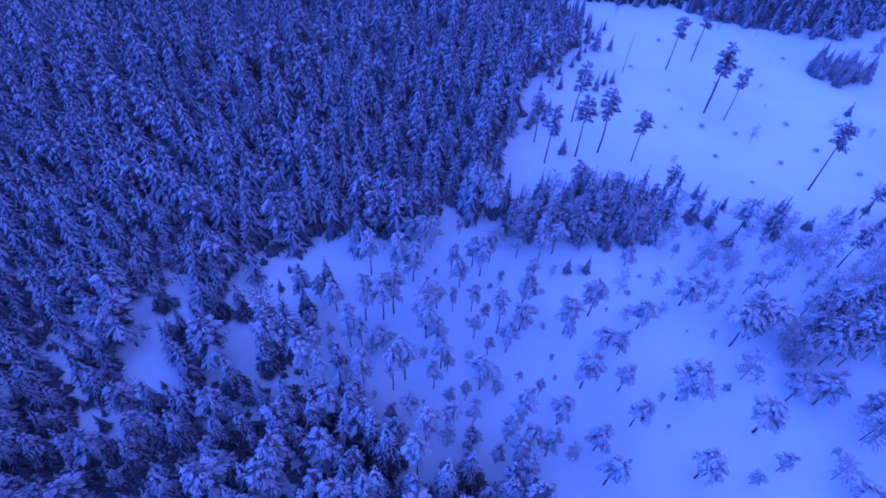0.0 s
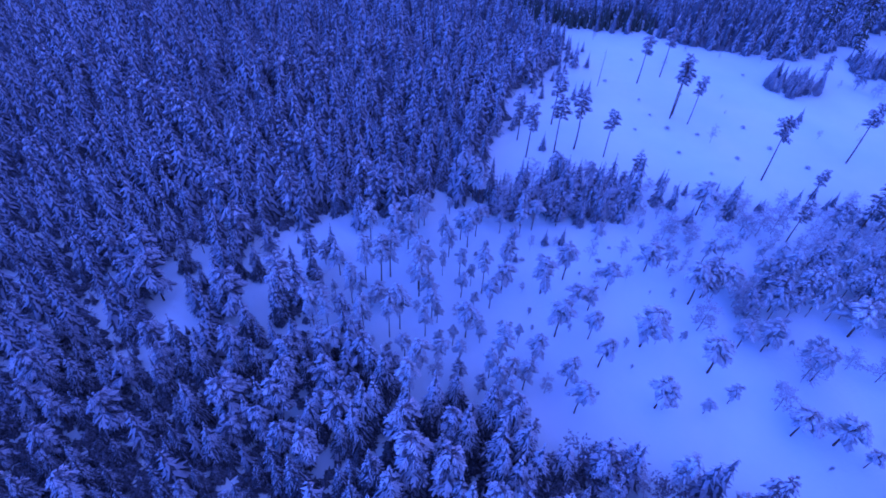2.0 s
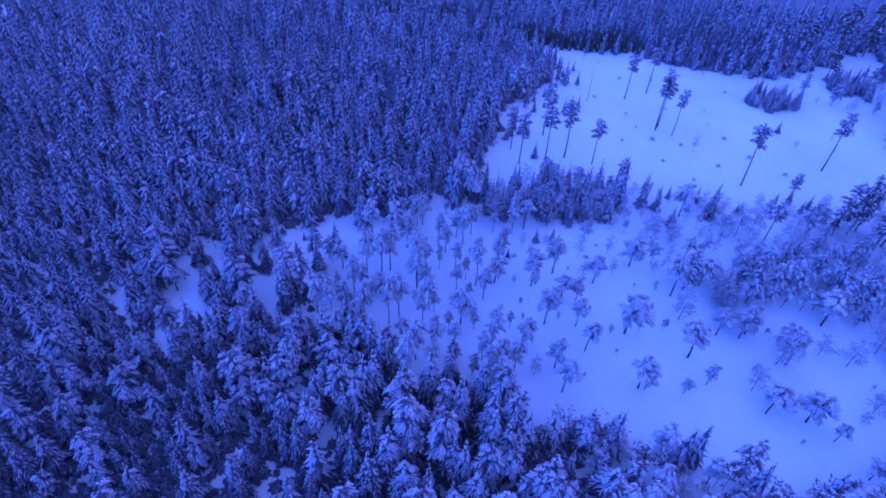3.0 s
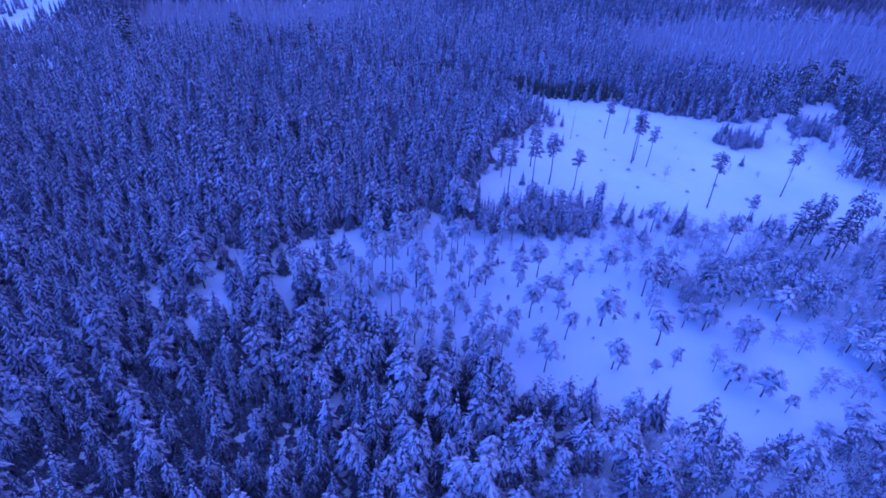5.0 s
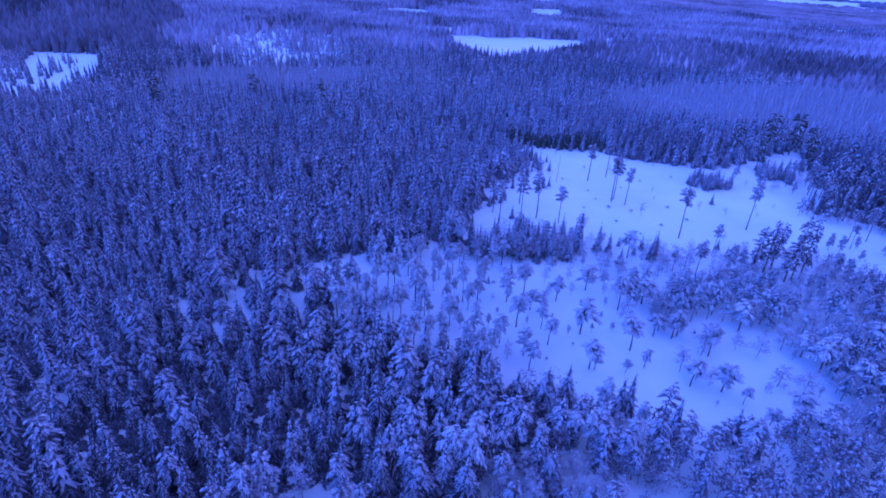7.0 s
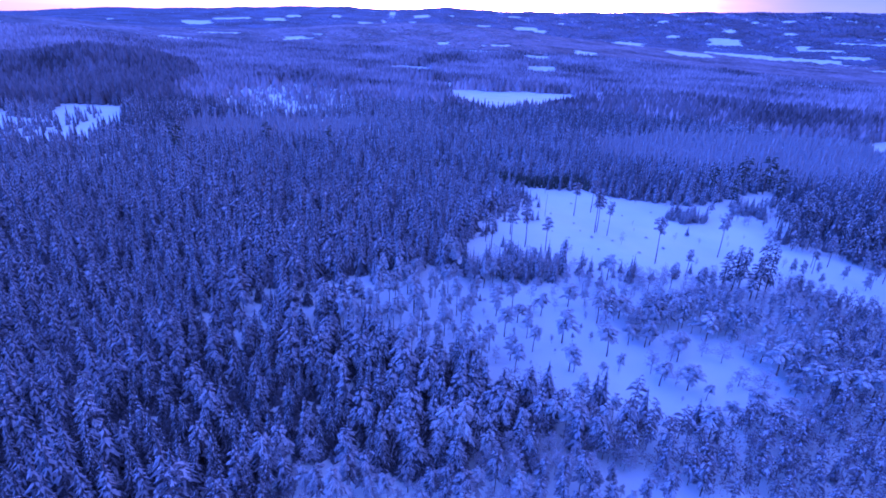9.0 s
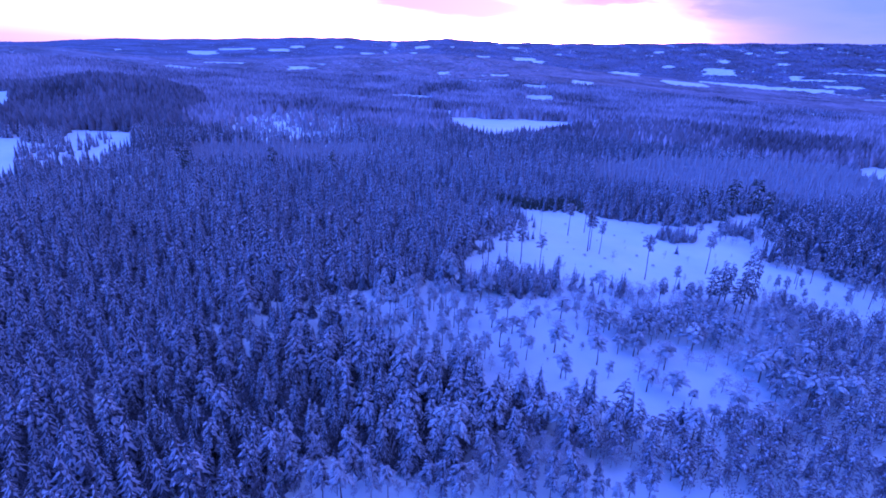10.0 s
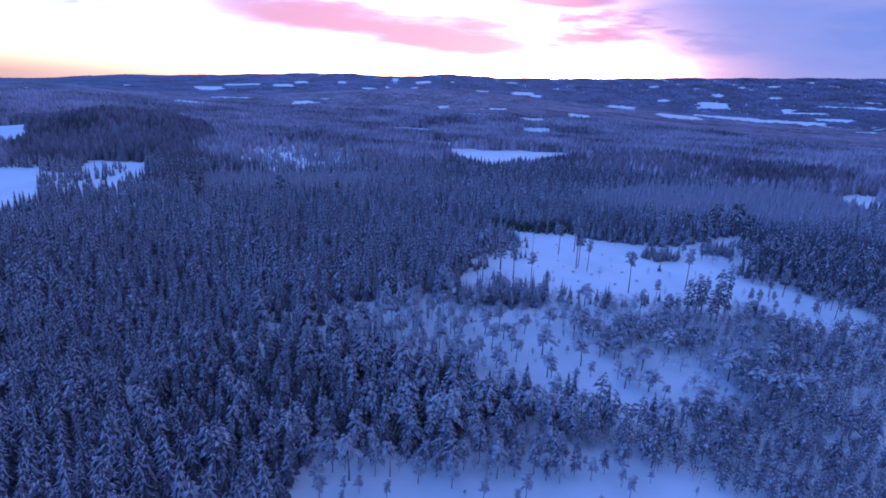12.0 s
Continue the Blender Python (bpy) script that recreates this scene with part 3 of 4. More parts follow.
def tree(name, form, materials, names):
    """A tree at the origin as an Empty with its trunk, crown and snow load as parts."""
    root = new(name)
    root.empty_display_size = 0.5
    for key in ("trunk", "needles", "twigs", "snow"):
        if key in form.v:
            ob = part(names[key], form.v[key], form.f[key], materials[key], root)
            if key != "trunk":
                tagged(ob, kind="stuff")
    return root


def stuff(name, batches, materials, label, category):
    """One joined object: every form of the batches at its many places. A batch: form, x, y, z, scale, turn, girth."""
    keys = list(materials)
    vs, fs, ms, off = [], [], [], 0
    for form, x, y, z, s, a, w in batches:
        n = len(x)
        if n == 0:
            continue
        ca, sa = np.cos(a)[:, None], np.sin(a)[:, None]
        for ki, key in enumerate(keys):
            if key not in form.v:
                continue
            v = np.array(form.v[key], np.float32)
            f = np.array(form.f[key], np.int64)
            k = (s * w)[:, None]
            px = x[:, None] + (v[:, 0] * ca - v[:, 1] * sa) * k
            py = y[:, None] + (v[:, 0] * sa + v[:, 1] * ca) * k
            pz = z[:, None] + v[:, 2] * s[:, None]
            vs.append(np.stack([px, py, pz], -1).reshape(-1, 3))
            fs.append((f[None] + (np.arange(n) * len(v))[:, None, None] + off).reshape(-1, 3))
            ms.append(np.full(n * len(f), ki, np.int32))
            off += n * len(v)
    v, f, m = np.concatenate(vs).astype(np.float32), np.concatenate(fs).astype(np.int32), np.concatenate(ms)
    me = bpy.data.meshes.new(name)
    me.vertices.add(len(v))
    me.vertices.foreach_set("co", v.ravel())
    me.loops.add(len(f) * 3)
    me.loops.foreach_set("vertex_index", f.ravel())
    me.polygons.add(len(f))
    me.polygons.foreach_set("loop_start", np.arange(0, len(f) * 3, 3, dtype=np.int32))
    me.polygons.foreach_set("loop_total", np.full(len(f), 3, np.int32))
    for key in keys:
        me.materials.append(materials[key])
    me.polygons.foreach_set("material_index", m)
    me.update(calc_edges=True)
    return tagged(new(name, me), label, category, kind="stuff")


SPRUCE_MATS = {"trunk": GREY_BARK, "needles": SPRUCE, "snow": SNOW}
PINE_MATS = {"trunk": BARK, "needles": PINE, "snow": HOAR}
WOOD_MATS = {"trunk": BARK, "needles": FROSTED_SPRUCE, "snow": SNOW}
YOUNG_MATS = {"trunk": GREY_BARK, "needles": FROSTED_SPRUCE, "snow": SNOW}
SEED_MATS = {"trunk": BARK, "needles": FROSTED_SPRUCE, "snow": SNOW}
DARK_MATS = {"trunk": BARK, "needles": DARK_PINE, "snow": SNOW}
OLD_MATS = {"trunk": BARK, "needles": SPRUCE, "snow": SNOW}
BIRCH_MATS = {"trunk": GREY_BARK, "twigs": RIME_TWIG, "snow": HOAR}
NAMES = {"trunk": "trunk", "needles": "crown", "twigs": "crown", "snow": "snow_load"}

TAKEN = []                  # where single trees stand: x, y, clear radius


def crown_width(form):
    """How wide a tree's crown is, but for its longest tips."""
    v = np.concatenate([np.array(form.v[k]) for k in ("needles", "twigs", "snow") if k in form.v] or [np.array(form.v["trunk"])])
    top = v[v[:, 2] > 0.25 * v[:, 2].max()]
    return 2 * float(np.percentile(np.hypot(top[:, 0] - top[:, 0].mean(), top[:, 1] - top[:, 1].mean()), 88))


def plant(models, spots, turn_seed, group):
    """Copies of the model trees, each scaled to its own height and, where it is given, crown width. models: (Empty, height, width)."""
    rnd = random.Random(turn_seed)
    for x, y, h, *wide in spots:
        root, mh, mw = models[rnd.randrange(len(models))]
        s = h / mh
        g = s * rnd.uniform(0.9, 1.12)
        if wide:
            g = min(max(wide[0] / mw, 0.55 * s), 2.0 * s)
        m = Matrix.Translation((x, y, float(height(x, y)))) @ Matrix.Rotation(rnd.uniform(0, 6.28), 4, "Z") @ Matrix.Diagonal((g, g, s, 1))
        thing = copy_thing(root, m)
        if group:
            tagged(thing, group=group)
        TAKEN.append((x, y, 1.6))


def models(name, forms, mats, label, category):
    made = []
    for f, h in forms:
        made.append((tagged(tree(name, f, mats, NAMES), label, category), h, crown_width(f)))
    return made


def drop(made):
    """Takes the model trees at the origin away once their copies stand."""
    for root, *_ in made:
        for o in (*root.children_recursive, root):
            bpy.data.objects.remove(o)


# seed pines left standing on the felled clearing
SEED_PINES = [(73.0, 177.2, 18.7), (83.4, 184.0, 19.3), (79.1, 151.1, 23.0), (80.6, 154.0, 19.0), (84.5, 148.1, 17.7), (36.5, 141.8, 19.5), (35.8, 125.9, 19.5), (42.4, 128.3, 21.0), (26.7, 121.4, 19.0), (24.1, 130.5, 16.2), (51.5, 124.8, 16.5), (98.9, 117.4, 21.5), (57.0, 109.4, 12.6), (131.6, 130.7, 21.5), (97.2, 91.5, 14.6), (109.2, 107.9, 12.6)]
GROVE_PINES = [(120.1, 97.6, 18.3, 4.4), (123.7, 96.7, 20.9, 5.1), (127.3, 98.9, 19.3, 4.8), (128.6, 90.9, 17.8, 5.0), (131.5, 92.4, 25.6, 4.7), (135.3, 93.5, 24.1, 4.4)]
seed_models = models("seed_pine", [(pine_form(100 + k, 20.0, 48, 2, 0.54 + 0.04 * k, 0.125, 0.45, 0.03, 6, 0.8, 0.55, True, 0.3), 20.0) for k in range(5)], SEED_MATS, "tall slender pine with bare trunk and dark sparse crown", "pine tree")
plant(seed_models, SEED_PINES, 11, "seed pines on the clearing")
FAR_PINES = [(164.5, 227.1, 23.0), (193.4, 246.4, 25.0), (207.2, 246.3, 26.0), (215.7, 243.4, 19.0), (199.0, 214.0, 22.0), (172.0, 212.0, 18.0), (-193.0, 264.5, 24.0, 9.0), (-90.7, 294.9, 21.0, 6.5), (-142.7, 305.7, 20.0, 6.5)]
old_models = models("old_pine", [(pine_form(130 + k, 20.0, 52, 2, 0.34 + 0.06 * k, 0.125, 0.5, 0.03, 6, 0.75, 0.55, True, 0.5), 20.0) for k in range(3)], OLD_MATS, "tall old pine with a frosted crown over the woods", "pine tree")
dark_models = models("dark_pine", [(pine_form(140 + k, 20.0, 44, 2, 0.30, 0.15, 0.22, 0.03, 6, 0.9, 0.5, True, 0.5), 20.0) for k in range(3)], DARK_MATS, "broad dark old pine with little snow standing over the woods", "pine tree")
plant(dark_models, FAR_PINES, 13, "tall pines over the woods")
drop(dark_models)
grove_models = models("grove_pine", [(pine_form(150 + k, 20.0, 60, 2, 0.24 + 0.06 * k, 0.11, 0.62, 0.03, 6, 0.8, 0.30, True, 0.9), 20.0) for k in range(3)], OLD_MATS, "tall old pine with a long frosted crown beside the clearing", "pine tree")
plant(grove_models, GROVE_PINES, 12, "grove of tall pines")
drop(grove_models)

# small pines on the open bog
BOG_PINES_WEST = [(-15.8, 68.1, 15.5, 4.0), (-12.0, 68.5, 15.5, 4.0), (-9.9, 70.0, 15.8, 4.1), (-16.3, 79.9, 15.5, 3.7), (-10.2, 80.0, 15.4, 4.3), (-6.5, 79.2, 12.8, 4.3), (-4.3, 87.9, 11.4, 3.4), (-2.9, 89.1, 11.5, 3.9), (-5.9, 90.4, 9.5, 3.7), (-8.3, 91.0, 7.8, 3.2), (-2.5, 64.6, 16.5, 4.2), (-2.8, 66.8, 17.0, 3.9), (-0.5, 72.3, 9.0, 3.0), (2.3, 81.8, 11.4, 2.5), (3.0, 72.0, 9.2, 1.6), (7.3, 72.5, 9.9, 2.7), (7.8, 65.4, 9.0, 2.4), (10.1, 69.2, 8.0, 2.0), (7.1, 84.6, 9.7, 3.9), (9.1, 82.1, 12.7, 3.5), (11.2, 85.9, 11.3, 2.8), (12.8, 91.5, 5.5, 3.4)]
BOG_PINES_SOUTH = [(10.1, 99.6, 15.5, 4.4), (11.7, 98.5, 13.5, 3.6), (6.6, 101.3, 15.5, 4.2), (-21.8, 52.0, 14.5, 2.6), (-18.1, 61.5, 12.5, 3.4), (-15.8, 62.0, 10.3, 2.9), (-14.0, 52.5, 14.2, 3.8), (-11.4, 62.0, 6.8, 4.4), (-8.1, 52.6, 14.2, 3.2), (-6.0, 54.9, 15.0, 4.3), (1.1, 57.6, 12.2, 3.3), (2.5, 57.1, 6.9, 2.2), (-0.1, 53.2, 10.1, 2.6), (9.2, 53.6, 11.7, 4.5), (-4.2, 47.4, 8.7, 3.2), (-0.7, 42.7, 14.0, 3.8), (3.2, 45.0, 10.4, 3.6), (7.8, 45.5, 10.3, 2.4), (-2.0, 36.3, 14.5, 3.8), (-19.3, 45.5, 9.8, 4.2), (-25.7, 54.1, 14.0, 3.7), (-25.2, 60.0, 7.8, 3.4)]
BOG_PINES_MIDDLE = [(23.4, 91.2, 11.6, 3.3), (26.5, 89.8, 11.2, 3.7), (17.6, 87.5, 7.2, 2.4), (20.3, 80.0, 10.0, 2.6), (12.9, 67.2, 15.5, 3.4), (17.9, 68.1, 9.7, 4.3), (14.8, 62.7, 10.7, 3.7), (27.3, 67.8, 13.0, 4.9), (33.4, 72.6, 13.0, 4.3), (44.0, 70.2, 9.4, 4.6), (43.7, 87.3, 5.7, 3.5), (29.9, 55.5, 11.9, 4.6), (14.5, 43.3, 10.0, 2.6), (16.4, 46.2, 16.0, 3.6), (24.5, 47.7, 10.6, 4.2), (39.0, 48.0, 9.5, 4.0), (18.4, 41.7, 9.1, 3.4), (21.8, 41.1, 11.0, 3.3), (31.3, 42.9, 9.9, 4.1), (32.5, 36.9, 11.0, 3.9), (49.4, 54.3, 14.0, 6.4), (54.7, 77.0, 9.9, 5.6)]
BOG_PINES_EAST = [(63.5, 48.7, 11.6, 6.3), (74.6, 58.6, 6.0, 5.7), (80.0, 56.8, 8.8, 5.0), (49.6, 39.1, 9.6, 4.6), (51.2, 38.9, 8.4, 3.6), (34.9, 64.2, 7.8, 4.7), (38.7, 63.5, 7.7, 3.3), (37.5, 55.2, 10.0, 3.3), (74.2, 99.7, 11.5, 6.3), (73.0, 72.3, 10.0, 5.6), (63.8, 67.4, 13.0, 5.3), (72.1, 78.1, 6.5, 2.8), (76.7, 34.6, 8.5, 5.0), (86.4, 48.3, 11.0, 4.6), (59.9, 38.7, 5.0, 2.4)]
GLADE_PINES = [(-62.1, 58.3, 15.5, 6.5), (-66.6, 65.0, 15.5, 5.7), (-44.3, 56.1, 14.5, 6.5), (-32.7, 56.7, 14.5, 4.3)]
GLADE_SPRUCES = [(-25.4, 76.0, 11.0, 2.2), (-28.7, 68.6, 11.5, 2.2), (-33.5, 54.7, 15.0, 3.2), (-46.8, 66.5, 15.0, 2.6), (-41.9, 66.7, 13.3, 2.4), (-59.7, 67.9, 13.0, 2.8), (-64.9, 48.4, 10.1, 4.0), (-68.6, 40.9, 7.8, 2.6), (-39.2, 50.4, 14.0, 3.2), (-55.2, 60.5, 7.8, 2.8)]
BOG_BIRCHES = [(25.6, 82.0, 5.9, 1.6), (32.3, 84.3, 3.5, 1.4), (41.0, 79.3, 8.5, 2.6), (41.5, 72.6, 5.0, 2.4), (49.5, 81.2, 6.3, 2.7), (53.1, 92.6, 4.9, 2.0), (64.3, 89.4, 8.2, 3.2), (69.2, 89.7, 5.6, 5.0), (62.2, 89.2, 8.6, 4.0), (64.0, 59.6, 9.5, 5.2), (76.4, 63.6, 8.4, 4.7), (75.0, 64.8, 5.2, 3.6), (84.5, 48.3, 11.0, 5.7), (75.5, 40.2, 8.5, 4.2), (79.0, 37.3, 5.4, 4.0), (26.4, 40.8, 6.5, 2.4), (-11.1, 45.9, 4.6, 1.3), (7.0, 59.6, 4.5, 2.0), (49.5, 73.7, 5.1, 2.0), (11.1, 32.8, 5.5, 2.6), (89.3, 93.3, 10.5, 5.9), (94.0, 94.6, 10.0, 6.0), (85.4, 94.6, 6.7, 4.7), (77.6, 90.3, 5.0, 2.4)]
BOG_SHORE_PINES = [(84.4, 32.9, 9.5, 6.5), (88.5, 28.6, 5.6, 2.8), (83.4, 12.9, 10.0, 5.7), (100.2, 19.5, 7.5, 5.5), (99.8, 24.0, 9.5, 5.8), (104.5, 16.6, 8.4, 5.6), (116.7, 44.4, 10.4, 7.5), (77.8, 55.1, 9.5, 4.5), (72.1, 55.5, 8.5, 3.9), (65.9, 41.3, 6.5, 2.7), (100.6, 60.9, 10.9, 6.6)]
BOG_BAY_PINES = [(88.8, 53.9, 6.9, 5.1), (121.0, 48.0, 11.5, 5.6), (110.3, 25.4, 6.7, 5.6), (126.7, 33.2, 11.5, 5.6), (133.8, 34.4, 11.5, 5.6), (140.3, 34.8, 11.5, 5.6), (124.2, 37.2, 10.1, 5.6), (114.7, 50.7, 8.4, 5.6), (136.6, 55.8, 10.7, 5.6), (91.6, 20.8, 6.1, 5.6)]
BOG_BAY_BIRCHES = [(81.6, 34.9, 6.7, 2.5), (95.8, 51.8, 6.9, 3.8), (97.0, 33.8, 4.0, 2.1), (101.6, 37.2, 7.1, 4.6), (101.1, 48.9, 8.0, 4.9), (107.6, 35.0, 8.0, 5.3), (110.1, 53.2, 8.5, 5.8), (116.8, 35.9, 7.2, 4.6)]
BOG_SPRUCES = [(83.2, 100.2, 12.0, 2.6), (85.8, 104.8, 10.7, 2.2), (93.8, 103.4, 4.8, 1.6), (63.7, 104.0, 12.0, 2.8), (29.7, 84.6, 5.9, 1.3), (34.3, 84.9, 6.4, 1.3), (70.5, 95.5, 7.5, 2.2)]
STRIP_PINES = [(-9.8, -22.2, 14.0), (-3.4, -19.3, 11.0), (0.6, -18.8, 11.1), (-17.9, -17.9, 9.5), (8.4, -20.6, 8.7), (-15.5, -29.9, 8.7), (-9.6, -30.8, 4.2), (-6.2, -26.5, 5.5), (1.2, -27.7, 5.9), (29.4, -17.2, 12.5), (20.2, -14.8, 9.9), (17.4, -21.8, 10.4), (45.9, -17.6, 8.8), (54.6, -15.5, 7.2), (62.5, -16.8, 6.2), (25.5, -27.0, 7.6), (36.4, -23.9, 8.6), (63.5, -21.3, 7.3)]
LOBE = [(150, 103), (164, 132), (184, 132), (204, 114), (200, 104), (188, 101)]
EAST_EDGE = [(168, 146), (186, 139), (212, 118), (250, 140), (235, 190), (190, 196), (178, 170)]


bog_models = models("bog_pine", [(pine_form(200 + k, 11.0, 42, 4, 0.46 + 0.05 * (k % 4), 0.170 + 0.012 * (k % 3), 0.80, 0.04, 6, 1.0, 0.12 + 0.05 * k), 11.0) for k in range(7)], PINE_MATS, "small rounded pine loaded with snow on a bare trunk", "pine tree")
frosted_models = models("frosted_pine", [(pine_form(230 + k, 11.0, 48, 4, 0.30 + 0.04 * (k % 3), 0.19, 0.85, 0.04, 6, 1.0, 0.3 + 0.06 * k), 11.0) for k in range(6)], WOOD_MATS, "rounded pine with a full snow-laden crown", "pine tree")
for k, spots in enumerate((BOG_PINES_WEST, BOG_PINES_SOUTH, BOG_PINES_MIDDLE, BOG_PINES_EAST, BOG_SHORE_PINES, BOG_BAY_PINES)):
    plant(bog_models, spots, 20 + 100 * k, "pines on the bog")
plant(frosted_models, GLADE_PINES, 21, "pines in the glades")
plant(bog_models, STRIP_PINES, 23, "pines on the bog")


def scatter(outline, count, gap, lo, hi, seed, keep=lambda x, y: True):
    """Places in an outline, no two nearer than gap, with a height each."""
    r = np.random.RandomState(seed)
    xs, ys = [p[0] for p in outline], [p[1] for p in outline]
    got = []
    for _ in range(count * 30):
        x, y = r.uniform(min(xs), max(xs)), r.uniform(min(ys), max(ys))
        if not inside(outline, [x], [y])[0] or not keep(x, y):
            continue
        if any((x - a) ** 2 + (y - b) ** 2 < gap * gap for a, b, _ in got) or any((x - a) ** 2 + (y - b) ** 2 < gap * gap for a, b, _ in TAKEN):
            continue
        got.append((x, y, r.uniform(lo, hi)))
        if len(got) == count:
            break
    return got


plant(seed_models, scatter(LOBE, 7, 6.0, 9, 16, 14), 14, "pines on the east end of the clearing")
plant(old_models, scatter(EAST_EDGE, 46, 4.6, 14, 20, 15), 15, "tall pines beyond the clearing")
drop(old_models), drop(seed_models)
birch_models = models("frosted_birch", [(birch_form(300 + k, 9.0, 400, 0.30), 9.0) for k in range(5)], BIRCH_MATS, "leafless birch with fine twigs furred with frost", "birch tree")
young_models = models("young_spruce", [(spruce_form(450 + k, 7.0, 9, 5, 2, 5, 0.20, 1.0, 1.1, 0.34), 7.0) for k in range(5)], YOUNG_MATS, "young pointed spruce with snow on its boughs", "spruce tree")
spruce_models = models("snowy_spruce", [(spruce_form(400 + k, 14.0, 13, 5, 4, 6, 0.195 + 0.015 * (k % 3), 0.92, 0.92), 14.0) for k in range(7)], SPRUCE_MATS, "narrow dark spruce with drooping boughs under heavy snow", "spruce tree")
dark_spruce_models = models("old_spruce", [(spruce_form(430 + k, 15.0, 13, 5, 4, 6, 0.20 + 0.015 * (k % 3), 0.55, 0.85), 15.0) for k in range(4)], SPRUCE_MATS, "tall dark spruce with snow on its upper boughs", "spruce tree")
# thin saplings, low shrubs and a dead snag on the clearing
SAPLINGS = [(46.1, 160.2, 7.0), (49.4, 164.1, 6.4), (52.2, 165.1, 6.0), (49.6, 186.8, 11.5), (55.0, 187.6, 7.0), (66.4, 112.0, 6.4), (81.4, 107.6, 6.6), (67.4, 102.1, 9.5), (84.6, 103.6, 8.5), (112.0, 110.9, 6.1), (92.6, 103.3, 4.1), (126.0, 155.0, 5.8), (32.2, 126.8, 6.8), (21.6, 77.8, 3.6), (73.0, 108.5, 5.0), (88.0, 109.0, 5.5), (103.0, 104.5, 6.0), (77.5, 103.0, 4.5)]
SHRUBS = [(70.8, 163.2), (65.1, 142.1), (72.2, 151.9), (76.1, 143.3), (85.7, 140.7), (103.5, 147.2), (76.6, 129.3), (84.1, 119.0), (116.7, 125.5), (100.6, 182.3), (118.4, 189.8), (60.5, 176.4), (74.9, 197.5), (23.4, 78.4), (66.0, 85.3), (63.6, 86.7), (77.3, 87.0), (46.9, 84.2), (43.4, 79.5), (95.0, 128.0), (58.0, 150.0), (108.0, 135.0), (88.0, 170.0)]
shrub_models = models("juniper_shrub", [(shrub_form(340 + k, 1.5), 1.5) for k in range(4)], PINE_MATS, "low frosted shrub half buried in snow", "shrub")
rnd = random.Random(41)
plant(shrub_models, [(a, b, rnd.uniform(0.6, 1.15)) for a, b in SHRUBS], 41, "shrubs on the clearing")
drop(shrub_models)
plant(young_models, [(a, b, c) for a, b, c in SAPLINGS], 42, "saplings on the clearing")
snag = models("dead_snag", [(snag_form(350, 15.0), 15.0)], SEED_MATS, "thin dead tree with bare broken branches", "dead tree")
plant(snag, [(56.7, 171.4, 14.5)], 43, "")
drop(snag)
plant(birch_models, [(88.7, 136.4, 6.5), (117.0, 118.0, 4.5)], 44, "birches on the clearing")
plant(birch_models, scatter(CLEARING, 22, 9.0, 2.0, 4.5, 45), 45, "birches on the clearing")

plant(birch_models, BOG_BIRCHES + BOG_BAY_BIRCHES, 24, "birches on the bog")
plant(young_models, BOG_SPRUCES, 25, "young spruces beside the bog")
plant(spruce_models, GLADE_SPRUCES, 26, "spruces in the glades")
# thickets and mixed wood round the bog
plant(young_models, scatter(HEDGE, 44, 2.0, 8, 13, 32), 32, "thicket between bog and clearing")
plant(birch_models, scatter(HEDGE, 30, 1.9, 6, 9.5, 31), 31, "thicket between bog and clearing")
plant(frosted_models, scatter(HEDGE, 14, 2.2, 7, 10, 29), 29, "thicket between bog and clearing")
plant(frosted_models, scatter(CLUMP, 22, 3.0, 7, 12.5, 30), 30, "birch wood beside the bog")
plant(bog_models, scatter(CLUMP, 24, 2.6, 7, 11, 130), 130, "birch wood beside the bog")
plant(birch_models, scatter(BIRCHWOOD, 100, 2.5, 4, 9, 33), 33, "birch wood beside the bog")
plant(frosted_models, scatter(BIRCHWOOD, 46, 2.8, 6, 12, 34), 34, "birch wood beside the bog")
plant(bog_models, scatter(BIRCHWOOD, 46, 2.8, 6, 11, 134), 134, "birch wood beside the bog")
plant(birch_models, scatter(SPARSE, 46, 2.4, 2.5, 7.0, 27), 27, "saplings between bog and clearing")
plant(bog_models, scatter(SPARSE, 14, 3.0, 4, 9, 28), 28, "saplings between bog and clearing")
plant(bog_models, scatter(BOG, 30, 3.2, 1.6, 4.0, 35), 35, "pines on the bog")
plant(bog_models, scatter(STRIP, 30, 3.5, 2.0, 6.5, 46), 46, "pines on the bog")
STRIP_EDGE = [(-22, -17), (-15, -11), (17, -12), (50, -6), (66, -6), (66, -13), (33, -18), (0, -19), (-20, -25)]
plant(frosted_models, scatter(STRIP_EDGE, 26, 3.2, 6, 13, 47), 47, "pines along the edge of the strip")
plant(birch_models, scatter(STRIP_EDGE, 12, 3.0, 4, 8, 48), 48, "birches along the edge of the strip")
FRINGE = [(100, 99), (158, 100), (158, 107), (110, 109), (100, 106)]
plant(birch_models, scatter(FRINGE, 14, 3.2, 3.5, 7, 61), 61, "saplings along the edge of the clearing")
plant(young_models, scatter(FRINGE, 8, 3.2, 3.5, 8, 63), 63, "saplings along the edge of the clearing")
BOG_WEST = [(-22, 80), (-25, 62), (-5, 42), (20, 36), (28, 60), (24, 88), (3, 96)]
plant(birch_models, scatter(BOG_WEST, 8, 2.6, 2.5, 6, 64), 64, "birches on the bog")
plant(bog_models, scatter(BOG_WEST, 22, 2.6, 4.5, 11, 67), 67, "pines on the bog")
plant(frosted_models, scatter(LOBE, 10, 3.0, 4, 9, 71), 71, "saplings on the clearing")
